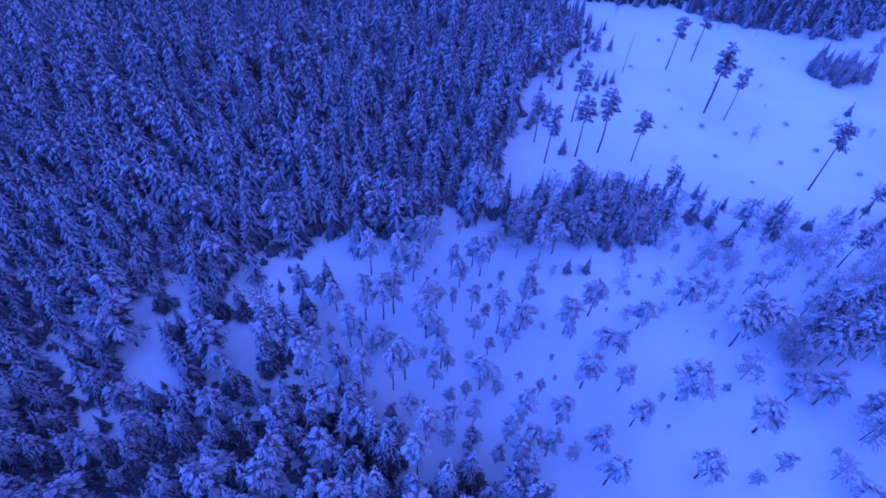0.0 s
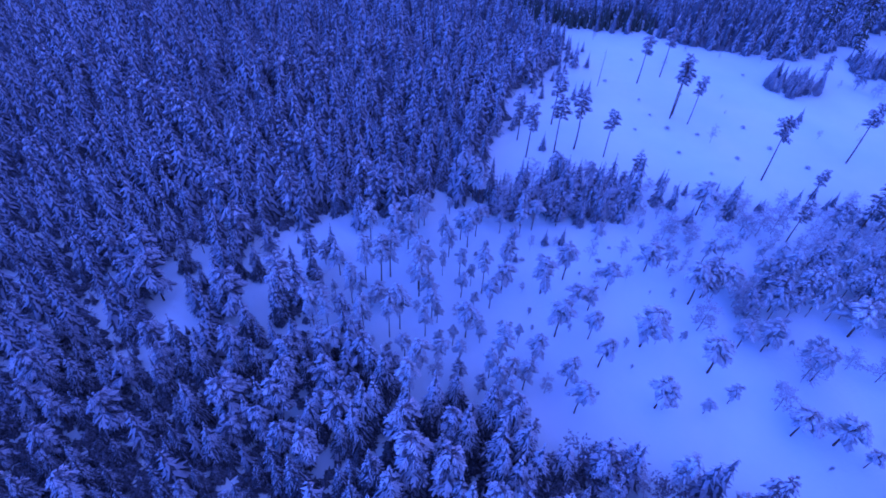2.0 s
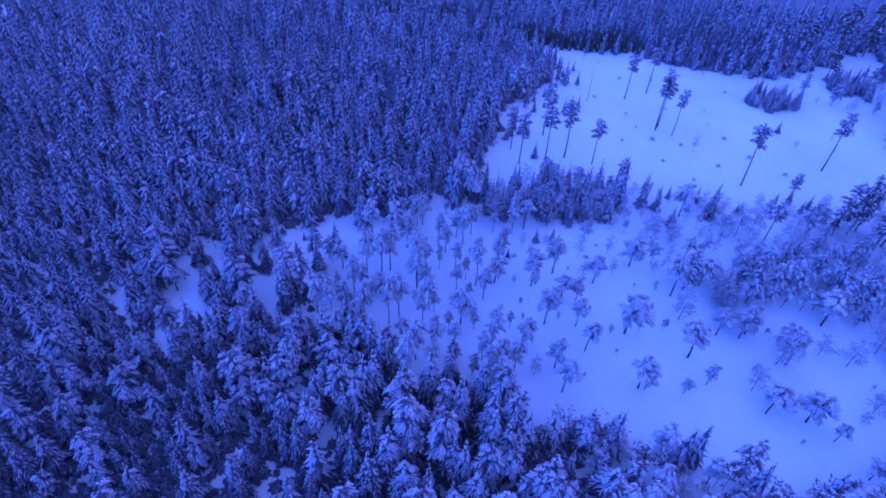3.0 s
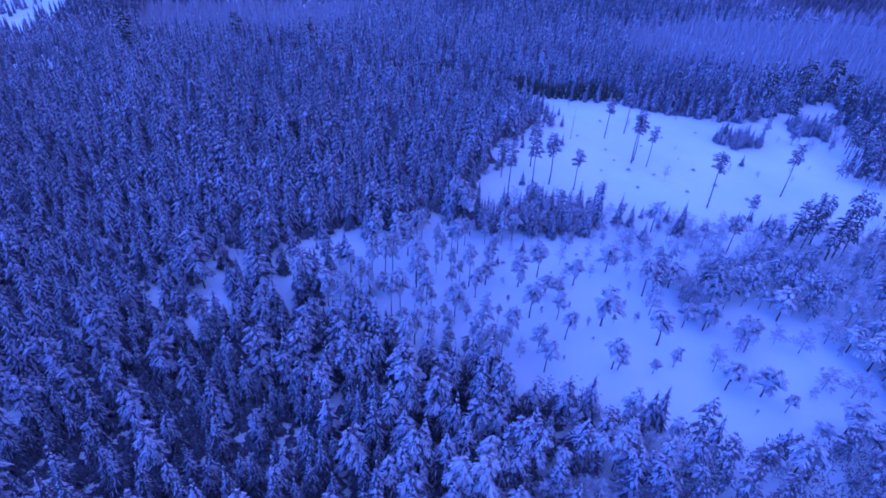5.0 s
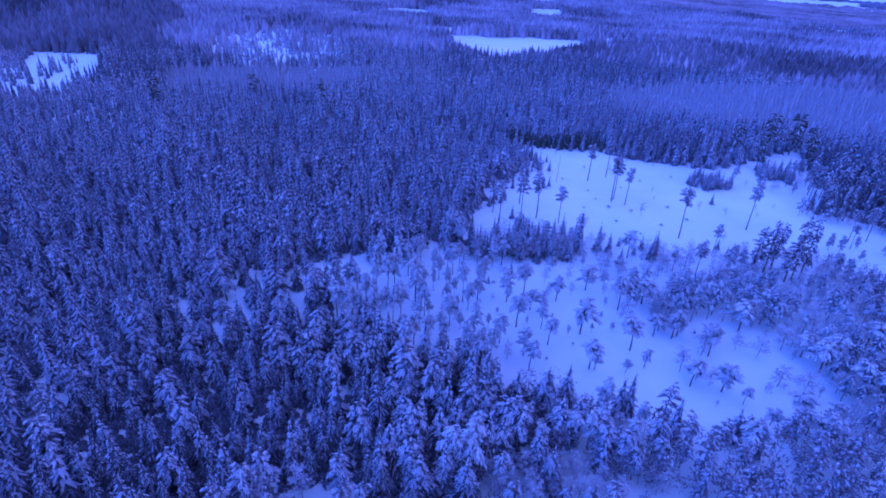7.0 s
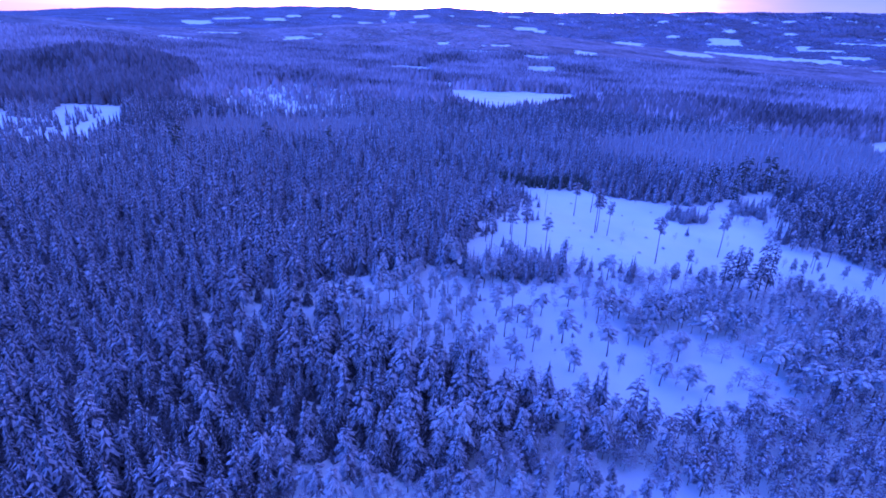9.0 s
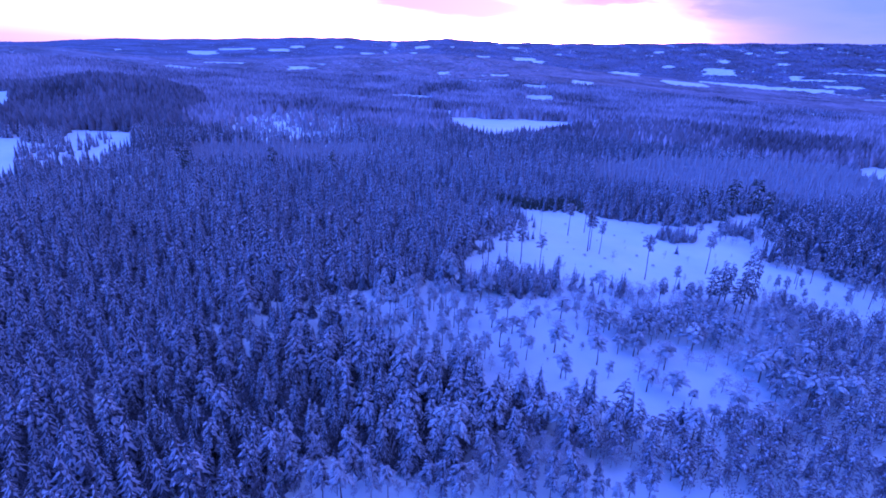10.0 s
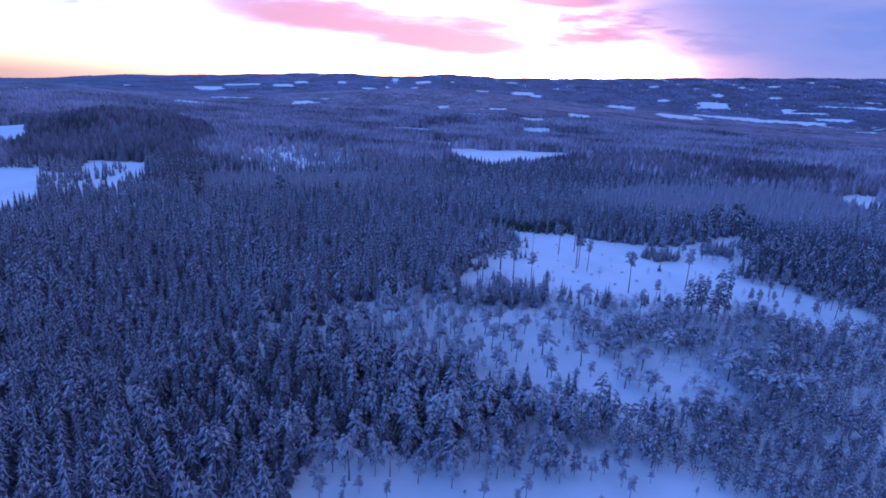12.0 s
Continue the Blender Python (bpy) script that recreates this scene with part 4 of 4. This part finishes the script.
for k, glade in enumerate(GLADES):
    plant(young_models, scatter(glade, 3, 3.0, 3, 7, 36 + 100 * k), 36 + 100 * k, "young spruces in the glades")
for k, island in enumerate(ISLANDS):
    plant(young_models, scatter(island, 44, 1.5, 4.5, 9, 37 + k), 37 + k, "young thickets on the clearing")
    plant(birch_models, scatter(island, 12, 1.3, 4, 7, 137 + k), 137 + k, "young thickets on the clearing")
EAST_BAY = [(150, 200), (163, 176), (186, 174), (202, 195), (198, 214), (186, 218), (178, 188)]
plant(frosted_models, scatter(EAST_BAY, 12, 4.0, 5, 12, 74), 74, "pines in the east bay of the clearing")
plant(birch_models, scatter(EAST_BAY, 16, 2.6, 3, 7, 75), 75, "birches in the east bay of the clearing")
EDGE = [(-31, 73), (-25, 60), (-15, 48), (-5, 38), (4, 36), (18, 30), (22, 36), (6, 43), (-2, 46), (-10, 55), (-19, 65), (-24, 76)]
plant(frosted_models, scatter(EDGE, 13, 3.2, 6, 11, 72), 72, "pines along the edge of the bog")
plant(birch_models, scatter(EDGE, 9, 3.0, 4, 7, 73), 73, "birches along the edge of the bog")
plant(young_models, scatter([(14, 112), (24, 143), (30, 168), (52, 212), (58, 210), (46, 180), (36, 160), (28, 138), (22, 114)], 22, 3.0, 3, 8, 39), 39, "spruces along the edge of the clearing")


# ---------------------------------------------------------------- woods
def grid(x0, x1, y0, y1, step, seed):
    r = np.random.RandomState(seed)
    x, y = np.meshgrid(np.arange(x0, x1, step), np.arange(y0, y1, step * 0.87))
    x = x + (np.arange(x.shape[0]) % 2)[:, None] * step * 0.5
    x = x + r.uniform(-0.48, 0.48, x.shape) * step
    y = y + r.uniform(-0.48, 0.48, y.shape) * step
    return x.ravel(), y.ravel(), r


def wooded(x, y):
    ok = np.ones(x.shape, bool)
    for poly in (CLEARING, BOG, HEDGE, SPARSE, BIRCHWOOD, STRIP, DARK_ROW, *DARK_CLUMPS, *GLADES):
        ok &= ~inside(poly, x, y)
    far = 0.006 * np.hypot(x, y)
    wx = x + far * (np.sin(x * 0.05 + y * 0.013) + 0.6 * np.sin(x * 0.021 - y * 0.017 + 2))
    wy = y + far * (1.6 * np.sin(x * 0.031 + 1.0) + np.sin(x * 0.083 + y * 0.02))
    for poly in FIELDS:
        ok &= ~inside(poly, wx, wy)
    edge = 1 + 0.22 * np.sin(x * 0.043 + y * 0.011) + 0.16 * np.sin(x * 0.091 - y * 0.027 + 1)
    for fx, fy, wide, deep in RIDGE_FIELDS + VALLEY_FIELDS + WOOD_FIELDS:
        vx, vy = fx - 17.6, fy + 141.5
        n = math.hypot(vx, vy)
        along, across = ((x - fx) * vx + (y - fy) * vy) / n, ((x - fx) * vy - (y - fy) * vx) / n
        ok &= (across / wide) ** 4 + (along / deep) ** 4 > edge
    return ok


def apart(x, y, gap=1.0):
    ok = np.ones(x.shape, bool)
    for a, b, r in TAKEN:
        ok &= (x - a) ** 2 + (y - b) ** 2 > (r * gap) ** 2
    return ok


def ranged(x, y):
    """Distance and bearing from the southern end of the plan."""
    px, py = x - 17.6, y + 141.5
    return np.hypot(px, py), np.arctan2(px * FY - py * FX, px * FX + py * FY)


def stand_height(x, y):
    """Tree heights of the woods: older and younger stands."""
    s = np.sin(x * 0.021 + 0.5) * np.sin(y * 0.017 + 1.0) + 0.6 * np.sin(x * 0.047 + y * 0.039)
    return 13.4 + 1.5 * s


# snow-laden trees along the south shore of the bog
SHORE_SPRUCES = [(14.0, -0.1, 13.0, 6.0), (20.1, 5.8, 13.0, 5.0), (23.3, 6.1, 13.0, 5.8), (12.5, 10.0, 13.0, 5.2), (37.3, 12.7, 13.0, 6.2), (31.1, 3.8, 13.0, 4.2), (33.4, -1.9, 13.0, 3.5), (0.0, 11.1, 13.0, 6.2), (-1.8, 0.9, 13.0, 6.2), (5.5, -6.7, 13.0, 6.2), (8.8, 6.4, 13.0, 5.5), (5.0, 24.4, 11.0, 4.3), (10.4, 31.2, 11.0, 3.6), (20.6, 19.8, 11.0, 6.1), (27.8, 23.6, 11.0, 5.7), (36.0, 26.2, 11.0, 4.0), (41.0, 25.8, 11.0, 3.7), (15.2, -6.7, 13.0, 5.2), (10.5, -3.6, 13.0, 4.7), (26.9, 14.3, 13.0, 5.8)]
SHORE_FROSTED = [(46.8, 8.6, 10.0, 6.2), (51.7, 6.1, 10.0, 6.2)]
plant(spruce_models, SHORE_SPRUCES, 57, "spruces of the near stand")
plant(frosted_models, SHORE_FROSTED, 58, "pines of the near stand")
plant(birch_models, scatter([(20, 5), (46, 5), (50, -5), (40, -7), (20, -7)], 34, 2.2, 4.5, 7.5, 59), 59, "birches of the near stand")

# the stand that the camera passes nearest: single spruces
x, y, r = grid(-95, 95, -16, 46, 5.2, 51)
ok = wooded(x, y) & apart(x, y, 1.3) & (x > -78) & (x < 60)
x, y = x[ok], y[ok]
near = np.argsort((x + 10) ** 2 + (y - 10) ** 2 * 1.6)[:330]
hs = stand_height(x, y) * r.uniform(0.72, 1.22, x.shape) * (1 - 0.28 * smooth(16, 34, x))      # lower trees towards the bay
spots = [(float(x[i]), float(y[i]), float(hs[i])) for i in near]
soft = [q for q in spots if (q[0] > 6 + 0.2 * q[1] and q[1] > -8 and not (q[0] < 36 and q[1] > 9)) or (q[1] < -6 and q[0] > -28)]       # pines and birches between the strip and the bog
hard = [q for q in spots if q not in soft]
less_snowy = [q for q in hard if q[0] < -2 and q[1] < 24]                # a part planted mostly with the darker, less snowy form
plant(dark_spruce_models, less_snowy[0::3] + less_snowy[1::3], 55, "spruces of the near stand")
hard = [q for q in hard if q not in less_snowy] + less_snowy[2::3]
plant(spruce_models, [q for i, q in enumerate(hard) if i % 3 < 2] + [q for q in soft[0::5] if q[0] < 14], 52, "spruces of the near stand")
plant(frosted_models, [q for i, q in enumerate(hard) if i % 3 == 2] + soft[1::5], 53, "pines of the near stand")
plant(bog_models, soft[2::5] + [q for q in soft[0::5] if q[0] >= 14], 56, "pines of the near stand")
plant(birch_models, [(a, b, c * 0.75) for a, b, c in soft[3::5] + soft[4::5]], 54, "birches of the near stand")
drop(birch_models), drop(spruce_models), drop(dark_spruce_models), drop(young_models), drop(bog_models), drop(frosted_models)


def sown(forms, heights, x, y, r, h, girth=(0.85, 1.2)):
    pick = r.randint(0, len(forms), x.shape)
    out = []
    for k, f in enumerate(forms):
        i = pick == k
        n = int(i.sum())
        out.append((f, x[i], y[i], height(x[i], y[i]), h[i] / heights[k], r.uniform(0, 6.28, n), r.uniform(*girth, n)))
    return out


NEAR_STAND = [(-76, -12), (-40, -15), (58, -12), (58, 16), (20, 24), (0, 38), (-26, 44), (-76, 44)]
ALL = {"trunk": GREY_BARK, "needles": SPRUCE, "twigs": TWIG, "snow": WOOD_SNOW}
x, y, r = grid(-300, 330, -44, 230, 4.15, 61)
d, b = ranged(x, y)
ok = wooded(x, y) & apart(x, y, 1.2) & ~(inside(NEAR_STAND, x, y) & (r.uniform(0, 1, x.shape) < 0.85)) & (np.abs(x - 5) < 108 + 0.86 * np.maximum(0, y + 40)) & (d < 330) & (r.uniform(0, 1, x.shape) < 0.94)
east_side = smooth(45, 85, x - 0.35 * y)                # lighter, mixed wood east of the bog
east_side = np.maximum(east_side, 0.8 * smooth(12, 34, x) * smooth(32, 8, y))      # and along the strip
ok &= r.uniform(0, 1, x.shape) > 0.12 * east_side
x, y, east_side = x[ok], y[ok], east_side[ok]
h = stand_height(x, y) * r.uniform(0.62, 1.22, x.shape) * (1 - 0.30 * east_side)
kind = r.uniform(0, 1, x.shape) + 0.24 * np.sin(x * 0.05) * np.sin(y * 0.06) + 0.75 * east_side
east_side = np.where(r.uniform(0, 1, x.shape) < 0.8, east_side, 0.35 * east_side)
is_s, is_p = kind < 0.80, (kind >= 0.80) & (kind < 0.90 + 0.60 * east_side)
is_b = ~(is_s | is_p)
mid_spruce = [tier_form(500 + k, 13.0, 9, 6, 0.20 + 0.012 * (k % 4), 1.4, True, 0.7, 0.15) for k in range(8)]
dark_spruce = [tier_form(520 + k, 13.0, 9, 6, 0.21, 0.75, True, 0.7, 0.15) for k in range(5)]
mid_pine = [pine_form(550 + k, 11.0, 30, 1, 0.34, 0.19, 0.85, 0.04, 3, 1.1, 0.3, False) for k in range(5)]
mid_birch = [birch_form(570 + k, 9.0, 90, 0.30, 3) for k in range(4)]
old = is_s & (r.uniform(0, 1, x.shape) < 0.12 + np.maximum(0.62 * smooth(70, 130, y) * smooth(40, -20, x), 0.6 * smooth(-45, -95, x) * smooth(38, 62, y)) + 0.85 * smooth(14, -12, y) * smooth(5, -18, x) + 0.45 * smooth(-55, -80, x) * smooth(48, 24, y) + 0.8 * inside(DARK_STANDS[2], x, y) + 0.5 * smooth(90, 125, x) * smooth(185, 205, y))    # share of the less snowy form, higher in these parts
is_s &= ~old
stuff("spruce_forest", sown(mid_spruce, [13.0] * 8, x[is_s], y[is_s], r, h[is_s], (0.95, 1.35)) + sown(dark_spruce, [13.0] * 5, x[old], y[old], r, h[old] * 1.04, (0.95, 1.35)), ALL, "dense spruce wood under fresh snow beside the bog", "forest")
stuff("pine_forest", sown(mid_pine, [11.0] * 5, x[is_p], y[is_p], r, h[is_p]), {"trunk": BARK, "needles": FROSTED_SPRUCE, "snow": SNOW}, "snow-laden pines mixed into the spruce wood", "forest")
keep = is_b & (east_side < 0.5)
bx, by, br = grid(6, 300, -44, 190, 3.6, 63)           # the thicket of young birches east of the bog
d, b = ranged(bx, by)
ok = wooded(bx, by) & apart(bx, by, 0.7) & (np.maximum(smooth(45, 85, bx - 0.35 * by), 0.9 * smooth(8, 26, bx) * smooth(34, 14, by)) > br.uniform(0.15, 0.8, bx.shape)) & (np.abs(bx - 5) < 108 + 0.86 * np.maximum(0, by + 40)) & (d < 330)
ok &= br.uniform(0, 1, bx.shape) < 0.88 + 0.35 * np.sin(bx * 0.11 + 0.6) * np.sin(by * 0.13 + bx * 0.04)      # in clumps
bx, by = bx[ok], by[ok]
low_birch = [birch_form(580 + k, 6.0, 52, 0.42, 3, 0.05) for k in range(5)]
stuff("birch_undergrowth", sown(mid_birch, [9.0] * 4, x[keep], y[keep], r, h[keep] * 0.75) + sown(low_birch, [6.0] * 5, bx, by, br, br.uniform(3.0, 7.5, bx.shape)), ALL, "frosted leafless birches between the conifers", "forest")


# dark undergrowth between the stems; its dark colour also stands in for shade
x, y, r = grid(-330, 330, -44, 310, 2.9, 65)
d, b = ranged(x, y)
ok = wooded(x, y) & wooded(x + 3, y + 2) & wooded(x - 3, y + 2) & wooded(x, y - 3) & (np.abs(x - 5) < 108 + 0.86 * np.maximum(0, y + 40)) & (d < 430) & (x - 0.35 * y < 55) & ~((x > 4 + 0.2 * y) & (y < 45) & ~((x < 38) & (y > 10)))
x, y = x[ok], y[ok]
under = (x < -30) & (y > -14) & (y < 34) & (x > -110)
nx, ny = x[under] + 1.3, y[under] + 1.6                 # thickest under the western part of the near stand
x, y = np.concatenate((x, nx)), np.concatenate((y, ny))
close = (y < 95) & (x > -125)
fine = [tier_form(590 + k, 1.6, 2, 6, 0.62, 0.22, False, 0.5) for k in range(6)]
plain = []
for k in range(6):
    f, q = Form(), random.Random(596 + k)
    ring = [(math.cos(a * 1.2566 + q.uniform(-0.3, 0.3)) * q.uniform(0.7, 1.2), math.sin(a * 1.2566 + q.uniform(-0.3, 0.3)) * q.uniform(0.7, 1.2), 0.1) for a in range(5)]
    f.add("needles", [(0, 0, 1.6), *ring], [(0, 1 + i, 1 + (i + 1) % 5) for i in range(5)])
    plain.append(f)
stuff("spruce_undergrowth", sown(fine, [1.6] * 6, x[close], y[close], r, r.uniform(1.3, 3.4, int(close.sum())), (1.3, 2.0)) + sown(plain, [1.6] * 6, x[~close], y[~close], r, r.uniform(1.3, 2.8, int((~close).sum())), (1.1, 1.7)), ALL, "dark young spruces that also stand in for shade between the taller trees", "undergrowth")


# the wood goes on to the south of the strip
x, y, r = grid(-150, 160, -190, -44, 5.2, 67)
ok = wooded(x, y)
south = [tier_form(640 + k, 12.0, 5, 5) for k in range(6)]
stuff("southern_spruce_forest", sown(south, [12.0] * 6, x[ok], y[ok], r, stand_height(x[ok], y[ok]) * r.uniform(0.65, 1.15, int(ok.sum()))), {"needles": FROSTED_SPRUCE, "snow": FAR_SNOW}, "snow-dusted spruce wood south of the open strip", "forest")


def young(x, y):
    return inside(YOUNG[0], x, y) | inside(YOUNG[1], x, y)


x, y, r = grid(-720, 720, 60, 640, 4.9, 71)
d, b = ranged(x, y)
ok = wooded(x, y) & (d >= 330) & (d < 720) & (np.abs(b) < radians(48))
ok &= ~inside(THIN, x, y) | (r.uniform(0, 1, x.shape) < 0.12)
d0 = d
ok |= inside(FIELD_TREES, x, y) & (r.uniform(0, 1, x.shape) < 0.26)
x, y, d0 = x[ok], y[ok], d0[ok]
ok = ~young(x, y)
x, y, d0 = x[ok], y[ok], d0[ok]
bare = (inside(DARK_HILL, x, y) | inside(DARK_STANDS[1], x, y) | inside(DARK_STANDS[2], x, y)) & (r.uniform(0, 1, x.shape) < 0.8)
bare |= inside(DARK_STANDS[0], x, y) & (r.uniform(0, 1, x.shape) < 0.55)
bare |= r.uniform(0, 1, x.shape) < 0.12 + 0.45 * inside(DARK_STANDS[3], x, y)
h = stand_height(x, y) * r.uniform(0.5, 1.15, x.shape)
far_spruce = [tier_form(600 + k, 12.0, 4, 5, 0.20 + 0.015 * (k % 4), 0.9, False, 0.5 + 0.05 * (k % 5)) for k in range(8)]
feathered = [tier_form(660 + k, 12.0, 7, 6, 0.195 + 0.015 * (k % 4), 1.3, False, 0.55 + 0.05 * (k % 5), 0.12) for k in range(8)]
bare_spruce = [tier_form(620 + k, 12.0, 4, 5, 0.21, 0.3, False, 0.6) for k in range(5)]
FROSTED = {"needles": RIME_TWIG, "snow": FAR_SNOW}
first = (d0 < 480) & ~bare
rest = (d0 >= 480) & ~bare
stuff("middle_spruce_forest", sown(feathered, [12.0] * 8, x[first], y[first], r, h[first], (0.9, 1.3)), {"needles": SPRUCE, "snow": FAR_SNOW}, "snowy spruce wood behind the clearing", "forest")
stuff("distant_spruce_forest", sown(far_spruce, [12.0] * 8, x[rest], y[rest], r, h[rest]), {"needles": FROSTED_SPRUCE, "snow": SNOW}, "snow-dusted spruce wood stretching away behind the clearing", "forest")
stuff("dark_spruce_stand", sown(bare_spruce, [12.0] * 5, x[bare], y[bare], r, h[bare] * 1.1), {"needles": SPRUCE, "snow": WOOD_SNOW}, "older dark spruces that hold little snow", "forest")
x, y, r = grid(-320, 470, 270, 770, 3.3, 73)
thin = inside(THIN, x, y)
ok = wooded(x, y) & (young(x, y) | (thin & (r.uniform(0, 1, x.shape) < 0.20)))
x, y = x[ok], y[ok]
h = stand_height(x, y) * r.uniform(0.3, 0.62, x.shape) * np.where(r.uniform(0, 1, x.shape) < 0.06, 1.7, 1.0)
small = [tier_form(650 + k, 12.0, 2, 5, 0.24) for k in range(8)]
stuff("distant_young_wood", sown(small, [12.0] * 8, x, y, r, h, (1.1, 1.6)), FROSTED, "low frosted young wood among the older stands", "forest")
x, y, r = grid(-42, 96, 224, 272, 2.6, 75)
ok = inside(DARK_ROW, x, y) | inside(DARK_CLUMPS[0], x, y) | inside(DARK_CLUMPS[1], x, y) | inside(DARK_CLUMPS[2], x, y)
dark = [tier_form(680 + k, 6.0, 6, 6, 0.24, 0.12) for k in range(4)]
stuff("dark_thicket", sown(dark, [6.0] * 4, x[ok], y[ok], r, r.uniform(5, 8.5, int(ok.sum()))), DARK_MATS, "dark row of young spruces with little snow", "thicket")

x, y, r = grid(-1500, 1500, 300, 1700, 6.6, 81)
d, b = ranged(x, y)
ok = wooded(x, y) & (d >= 720) & (d < 1750) & (np.abs(b) < radians(46))
ok &= ~inside(THIN, x, y) | (r.uniform(0, 1, x.shape) < 0.12)
x, y = x[ok], y[ok]
cones = [cone_form(700 + k, 12.0, 0.32, 4, False) for k in range(8)]
h = stand_height(x, y) * r.uniform(0.65, 1.25, x.shape)
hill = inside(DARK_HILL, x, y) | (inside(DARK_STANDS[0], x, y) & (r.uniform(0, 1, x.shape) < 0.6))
stuff("far_forest", sown(cones, [12.0] * 8, x[~hill], y[~hill], r, h[~hill]), {"canopy": CANOPY}, "far frosted conifer wood on level country", "forest")
stuff("hill_forest", sown(cones, [12.0] * 8, x[hill], y[hill], r, h[hill] * 1.15), {"canopy": DARK_CANOPY}, "dark spruce wood on a low hill", "forest")

x, y, r = grid(-3900, 3900, 700, 4800, 21.0, 91)
d, b = ranged(x, y)
ok = wooded(x, y) & (d >= 1750) & (d < 4860) & (np.abs(b) < radians(46))
x, y = x[ok], y[ok]
lumps = [cone_form(800 + k, 14.0, 3.0, 5, False) for k in range(8)]
hills = ranged(x, y)[0] < 2900
h = 4.5 * r.uniform(0.8, 1.25, x.shape)
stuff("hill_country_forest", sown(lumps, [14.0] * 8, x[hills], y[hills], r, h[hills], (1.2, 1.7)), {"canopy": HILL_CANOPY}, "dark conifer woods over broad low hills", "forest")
stuff("ridge_forest", sown(lumps, [14.0] * 8, x[~hills], y[~hills], r, h[~hills], (1.2, 1.7)), {"canopy": HAZY_RIDGE_CANOPY}, "frosted woods, coloured blue for haze, on a long ridge between snowy fields", "forest")
